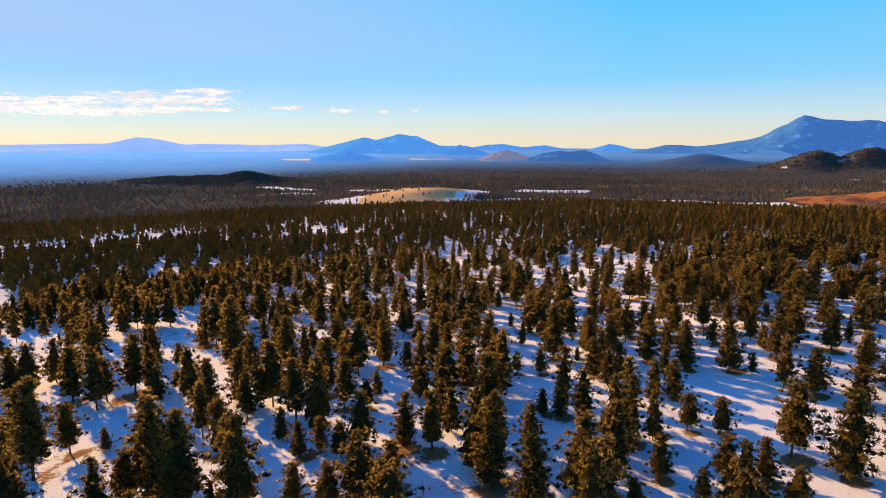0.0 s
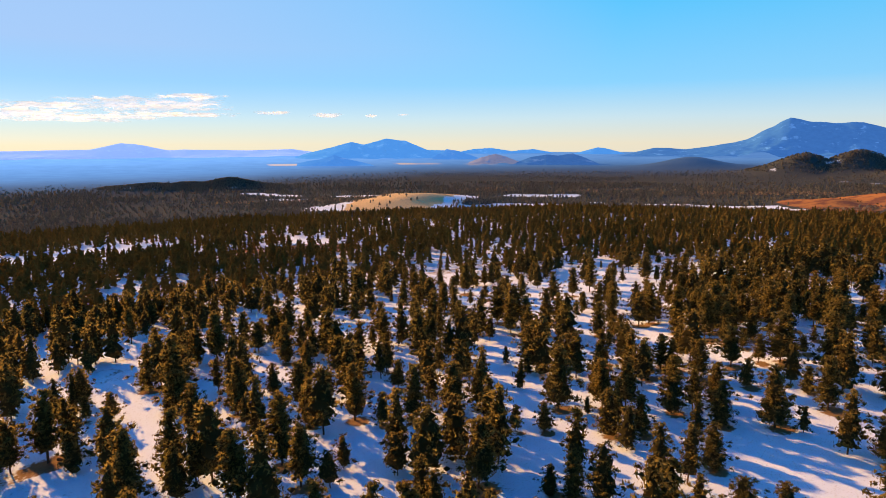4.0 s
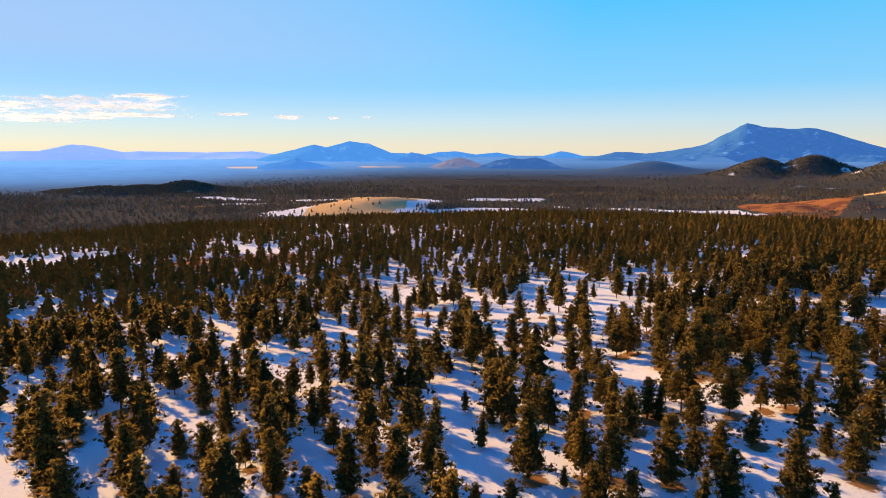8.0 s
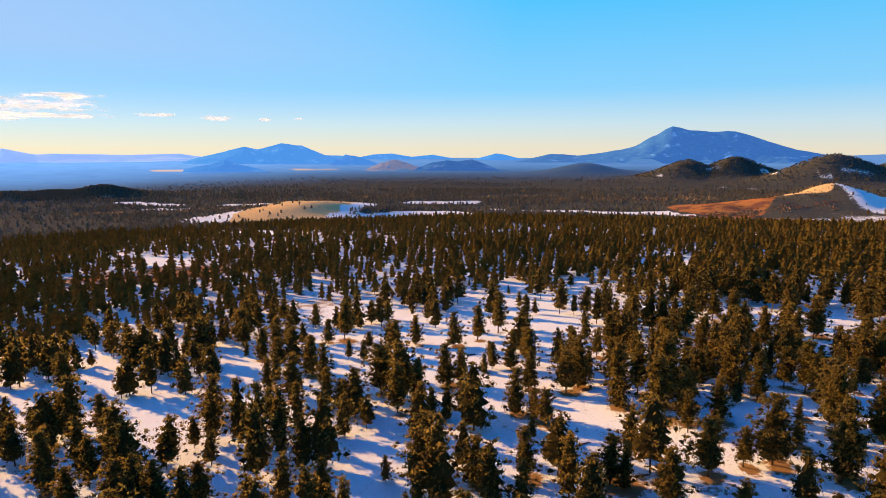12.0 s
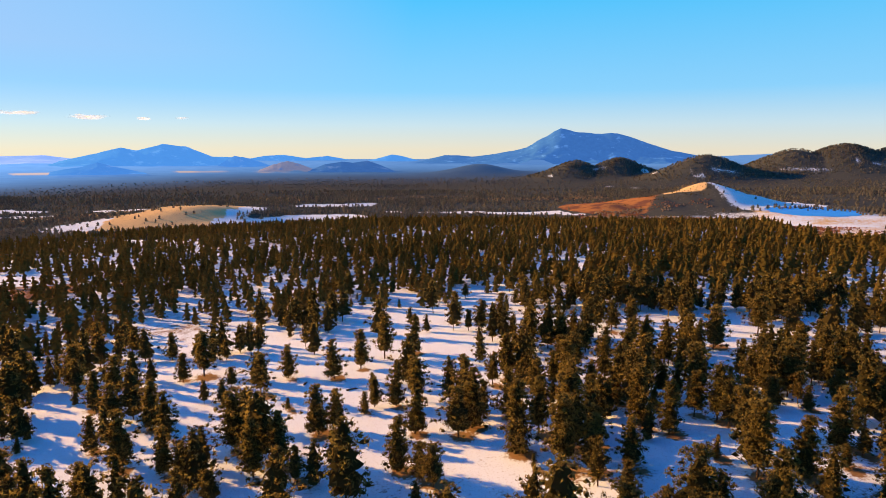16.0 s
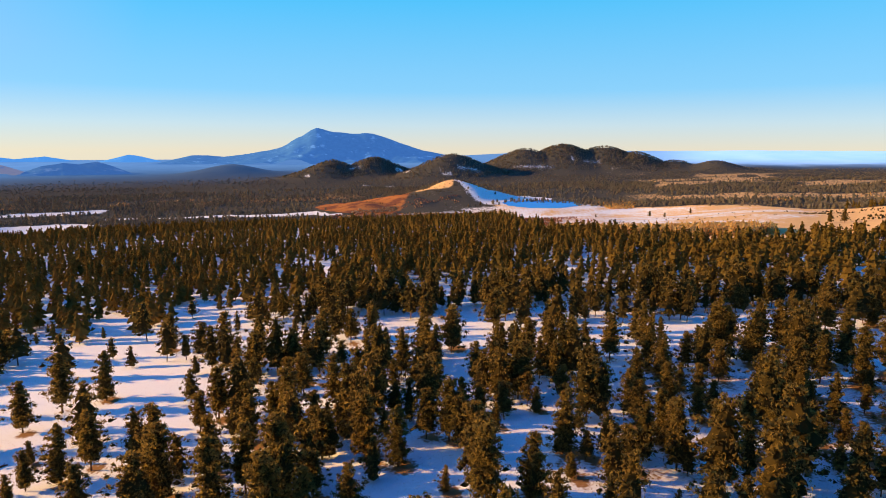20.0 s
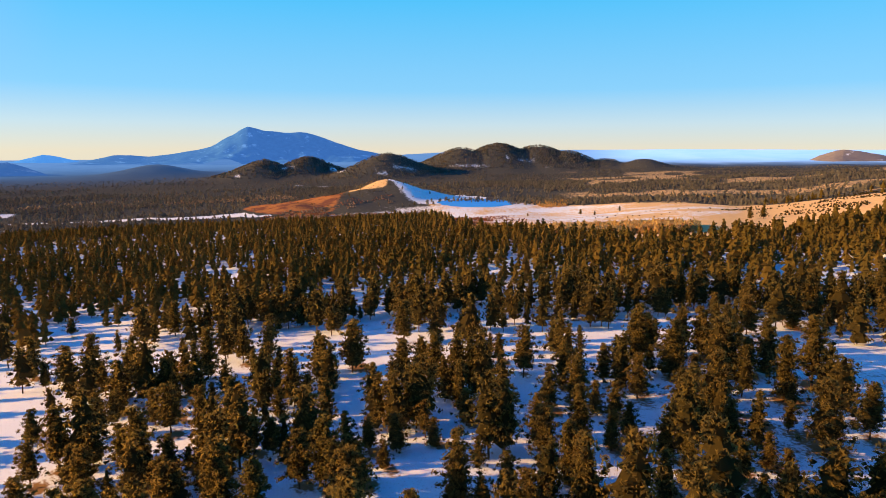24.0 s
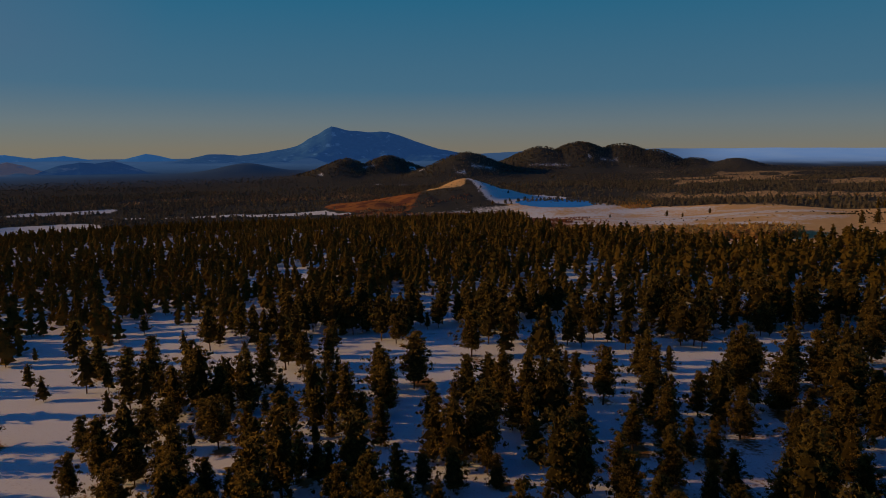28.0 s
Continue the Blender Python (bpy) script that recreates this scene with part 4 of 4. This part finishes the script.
def stand(name, label, spots, kinds, crown_only=False, stretch=1.0, mats=None, category="forest"):
    """Many plants in one mesh. spots: x, y, height."""
    rng = np.random.default_rng(len(spots))
    vs, fs, ms, ts, n = [], [], [], [], 0
    which = rng.integers(0, len(kinds), len(spots))
    z = height(spots[:, 0], spots[:, 1])
    for k, ((tv, tf), (cv, cf), cores) in enumerate(kinds):
        sel = np.nonzero(which == k)[0]
        if not len(sel):
            continue
        v0, f0 = (cv, cf) if crown_only else joined(((tv, tf), (cv, cf)))
        m0 = np.concatenate((np.zeros(0 if crown_only else len(tf)), np.full(cores, 2), np.ones(len(cf) - cores)))
        a = rng.uniform(0, 6.283, len(sel))
        h = spots[sel, 2]
        c, s = (np.cos(a) * h * stretch)[:, None], (np.sin(a) * h * stretch)[:, None]
        v = np.stack((v0[:, 0] * c - v0[:, 1] * s + spots[sel, 0][:, None], v0[:, 0] * s + v0[:, 1] * c + spots[sel, 1][:, None], v0[:, 2] * h[:, None] + z[sel][:, None]), -1)
        vs.append(v.reshape(-1, 3))
        fs.append((f0[None] + n + len(v0) * np.arange(len(sel))[:, None, None]).reshape(-1, 3))
        ms.append(np.tile(m0, len(sel)))
        ts.append(np.repeat(rng.uniform(0, 1, len(sel)), len(v0)))
        n += len(v0) * len(sel)
    me = mesh_from(name, np.concatenate(vs), np.concatenate(fs), mats or [BARK, NEEDLES, NEEDLES if kinds is MIDDLE or kinds is SPARE else SHADE_BOUGHS], np.concatenate(ms), dict(tone=np.concatenate(ts)))
    return tagged(new(name, me), label, category, kind="stuff")


def scatter(r0, r1, gap, b0, b1, seed, tall, spread):
    """Spots for pines on a shaken grid, kept where the wood is thick."""
    rng = np.random.default_rng(seed)
    k = np.arange(-r1, r1 + gap, gap)
    x, y = (v.ravel() + rng.uniform(-0.48, 0.48, v.size) * gap for v in np.meshgrid(k, k))
    x, y = x + CX, y + CY
    r, b = polar(x, y)
    keep = (r >= r0) & (r < r1) & (b > b0) & (b < b1)
    x, y = x[keep], y[keep]
    keep = rng.uniform(0, 1, len(x)) < wood(x, y)
    x, y = x[keep], y[keep]
    if r1 > 2000:
        r, b = polar(x, y)
        keep = rng.uniform(0, 0.8, len(x)) > step(2350, 3500, r + 500 * step(-5, -35, b) - 300 * step(10, 30, b))
        x, y = x[keep], y[keep]
    return np.stack((x, y, tall * np.clip(rng.normal(1, spread, len(x)), 0.4, 1.5)), -1)


FAR_MATS = [BARK, HAZED_NEEDLES, HAZED_NEEDLES]
NEAR = scatter(0, 240, 6.2, -100, 100, 1, 10.8, 0.32)
PARENTS = {}
rng = np.random.default_rng(9)
for count, (k, x, y, h) in enumerate(PINES):
    i = 3 * k + count % 3
    z = float(height(x, y)) - 0.1
    turn = Euler((0, 0, rng.uniform(0, 6.28)))
    if i not in PARENTS:
        PARENTS[i] = full_pine(i)
        PARENTS[i].matrix_basis = Matrix.LocRotScale((x, y, z), turn, (h, h, h))
    else:
        copy_thing(PARENTS[i], Matrix.LocRotScale((x, y, z), turn, None) @ Matrix.Diagonal((h / PARENTS[i].scale.x,) * 3 + (1,)))
CLOSE = (NEAR[:, 1] > 60) & (np.abs(NEAR[:, 0] - 0.7 * (NEAR[:, 1] - 120)) < 165) & (np.hypot(NEAR[:, 0] - CX, NEAR[:, 1] - CY) < 236)
stand("pine_forest", "open stand of dark pines over snow", NEAR[CLOSE], GOOD)
stand("pine_forest", "stand of dark pines between snow gaps", np.concatenate((NEAR[~CLOSE], scatter(240, 310, 6.8, -62, 90, 2, 11.0, 0.30))), PLAIN)
BEHIND = scatter(0, 240, 7.0, -181, 181, 8, 10.5, 0.3)
stand("pine_forest", "open pine stand on the near slope", BEHIND[np.abs(polar(BEHIND[:, 0], BEHIND[:, 1])[1]) > 100], MIDDLE)
stand("pine_forest", "thick stand of dark pines with few snow gaps", scatter(310, 560, 7.2, -56, 88, 6, 10.0, 0.26), MIDDLE)
stand("pine_forest", "dense dark pine forest beyond the snow gaps", scatter(560, 1000, 9.4, -55, 86, 3, 10, 0.22), SPARE)
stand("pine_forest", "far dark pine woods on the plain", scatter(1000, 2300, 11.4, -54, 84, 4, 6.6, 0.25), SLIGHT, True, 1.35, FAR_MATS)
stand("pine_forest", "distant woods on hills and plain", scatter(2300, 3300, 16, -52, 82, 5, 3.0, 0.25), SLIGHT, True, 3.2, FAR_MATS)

rng = np.random.default_rng(12)
slope = np.concatenate([np.stack((hx + 1.5 * wx * (2 * rng.uniform(0, 1, 1500) - 1), hy + 1.5 * wy * (2 * rng.uniform(0, 1, 1500) - 1), rng.uniform(4.2, 7.0, 1500)), -1) for hx, hy, top, wx, wy in HILLS])
slope = slope[near_hill(slope[:, 0], slope[:, 1], HILLS, 1.5) > 0]
slope = slope[rng.uniform(0, 1, len(slope)) < 0.5 + step(0.40, 0.5, fbm(slope[:, 0], slope[:, 1], 130, 77))]
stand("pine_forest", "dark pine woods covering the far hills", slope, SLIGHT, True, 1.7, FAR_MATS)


# ---- brush, junipers and fallen wood ----
def bush(seed, leaves, size):
    rng = np.random.default_rng(seed)
    a = np.arange(6) * 1.0472 + rng.uniform(-0.3, 0.3, 6)
    r = rng.uniform(0.32, 0.6, 6)
    rim = np.stack((r * np.cos(a), r * np.sin(a), rng.uniform(0.0, 0.3, 6)), -1)
    dome = (np.concatenate(((np.array((0, 0, 0.8)))[None], rim)), np.stack((np.zeros(6, int), 1 + np.arange(6), 1 + (np.arange(6) + 1) % 6), -1))
    d = rng.normal(0, 1, (leaves, 3))
    d[:, 2] = np.abs(d[:, 2]) + 0.2
    d /= np.linalg.norm(d, axis=1, keepdims=True)
    twigs = sprays(rng, d * (0.55, 0.55, 0.75) * rng.uniform(0.6, 1.0, (leaves, 1)) + (0, 0, 0.12), d, size)
    return (np.zeros((0, 3)), np.zeros((0, 3), int)), joined((dome, twigs)), 0


BUSHES = [bush(500 + i, 14, 0.32) for i in range(5)]


def strew(ax, ay, bx, by, half, gap, tall, seed, patch=0.5, size=40):
    """Spots for bushes along a strip, in patches."""
    rng = np.random.default_rng(seed)
    x0, x1, y0, y1 = min(ax, bx) - half, max(ax, bx) + half, min(ay, by) - half, max(ay, by) + half
    x, y = (v.ravel() + rng.uniform(-0.5, 0.5, v.size) * gap for v in np.meshgrid(np.arange(x0, x1, gap), np.arange(y0, y1, gap)))
    keep = (band(x, y, ax, ay, bx, by, half) > 0.5) & (fbm(x, y, size, seed) > patch)
    return np.stack((x[keep], y[keep], tall * rng.uniform(0.6, 1.3, keep.sum())), -1)


def brush(label, mat, *strips):
    return stand("brush", label, np.concatenate([strew(*strip) for strip in strips]), BUSHES, True, 1.0, [mat, mat, mat], "brush")


brush("golden leafless thicket along the meadow edge", GOLD_BRUSH, (402, 505, 490, 412, 34, 2.8, 6.5, 61, 0.25), (1030, 1010, 1150, 1130, 45, 6, 4.0, 62, 0.40), (1180, 760, 1330, 700, 40, 9, 3.5, 63, 0.5))
brush("russet leafless brush on the valley floor", RUST_BRUSH, (560, 1290, 760, 1130, 60, 6, 3.0, 64, 0.50), (415, 570, 530, 770, 60, 4.5, 2.2, 65, 0.50), (520, 640, 640, 760, 40, 7, 1.6, 66, 0.55), (620, 1360, 840, 1370, 45, 8, 2.2, 67, 0.52))
brush("grey leafless brush at the foot of the hill", GREY_BRUSH, (560, 1260, 700, 1180, 50, 6, 4.5, 68, 0.52), (600, 1340, 800, 1330, 30, 6, 3.5, 69, 0.48),
      (-150, 2050, 420, 2000, 70, 15, 6.0, 70, 0.48, 90), (420, 1900, 760, 1800, 60, 14, 6.0, 71, 0.48, 90), (-760, 1500, -460, 1560, 70, 14, 5.0, 72, 0.5, 80), (-430, 840, -230, 760, 40, 8, 4.0, 73, 0.55), (780, 1900, 1050, 1800, 60, 14, 6.0, 74, 0.48, 90))
brush("dark low juniper scrub on the straw slope", SHADE_BOUGHS, (720, 385, 960, 405, 55, 5.5, 1.8, 75, 0.52, 26), (800, 480, 950, 470, 45, 7, 1.6, 76, 0.54, 26), (560, 560, 800, 560, 90, 22, 1.4, 77, 0.5, 40), (700, 1440, 930, 1440, 55, 11, 2.4, 78, 0.5, 40), (-420, 1650, -200, 1700, 90, 24, 3.0, 79, 0.5, 60))


def fallen_log(x, y, length, thick, turn):
    pieces = [prism((-length / 2, 0, thick), (0, 0.06 * length, thick * 0.95), thick, thick * 0.85, 8), prism((0, 0.06 * length, thick * 0.95), (length / 2, 0.02, thick * 0.8), thick * 0.85, thick * 0.5, 8)]
    pieces += [prism((k * length, 0.03 * length, thick), (k * length + 0.3, 0.35 * side, thick + 0.5), thick * 0.25, thick * 0.1, 4) for k, side in ((-0.2, 1), (0.15, -1), (0.3, 1))]
    v, f = joined(pieces)
    root = tagged(new("fallen_log", mesh_from("fallen_log", v, f, [BARK])), "dark fallen pine log with broken branch stubs on snow", "log")
    root.matrix_basis = pose(x, y, float(height(x, y)) - 0.05, 0, 0, turn)


for x, y, length, thick, turn in LOGS:
    fallen_log(x, y, length, thick, turn)


# ---- clouds low in the west ----
def cloud_material():
    m, b = material("cloud", 1.0)
    n = node(m, "TexNoise", Scale=1.0, Detail=6.0, Roughness=0.6)
    sc = node(m, "Mapping")
    sc.inputs["Scale"].default_value = (0.009, 0.009, 0.042)
    link(m, node(m, "NewGeometry").outputs["Position"], sc.inputs["Vector"])
    link(m, sc.outputs[0], n.inputs["Vector"])
    # sunlight on the cloud is put in as a peach tint and a glow
    b.inputs["Base Color"].default_value = (0.84, 0.74, 0.66, 1)
    b.inputs["Emission Color"].default_value = (1.0, 0.72, 0.47, 1)
    b.inputs["Emission Strength"].default_value = 0.35
    link(m, ramp(m, maths(m, "ADD", n.outputs["Fac"], attribute(m, "body")), 0.98, 1.32), b.inputs["Alpha"])
    return m


CLOUD = cloud_material()


def cloud(bearing, span, low, high, seed):
    """A thin sheet of cloud along the skyline: degrees of bearing and of height over the horizon."""
    dist = 4750
    u, v = np.meshgrid(np.linspace(-1, 1, 60), np.linspace(-1, 1, 16), indexing="ij")
    a = np.radians(bearing + 0.5 * span * u)
    e = np.radians(low - 0.45 + (high - low) * (0.5 + 0.5 * v))
    d = dist + 60 * (fbm(u * 5, v * 5, 1.0, seed) - 0.5)
    x, y, z = 4.5 + d * np.sin(a), -10 + d * np.cos(a), 73 + d * np.tan(e)
    body = 0.75 * (1 - np.clip(np.abs(u), 0, 1) ** 2.5) * (1 - np.abs(v + 0.15) ** 2)
    me = mesh_from("cloud", np.stack((x, y, z), -1).reshape(-1, 3), grid_faces(60, 16), [CLOUD], attrs=dict(body=body.ravel()), smooth=True)
    ob = tagged(new("cloud", me), "thin peach-white cloud low over the horizon", "cloud", kind="structure")
    ob.visible_shadow = False
    return ob


for bearing, span, low, high in ((-33, 21, 2.7, 5.0), (-42, 20, 2.0, 3.9), (-30.5, 16, 2.6, 3.4), (-47, 10, 3.8, 4.8), (-22.8, 4.4, 2.9, 3.5), (-18.2, 5, 2.7, 3.4), (-14.3, 1.6, 2.75, 3.2), (-11.4, 1.8, 2.8, 3.3), (-29, 8, 4.1, 4.9), (-37, 17, 2.1, 3.3), (-41, 12, 3.0, 4.2)):
    cloud(bearing, span, low, high, bearing)
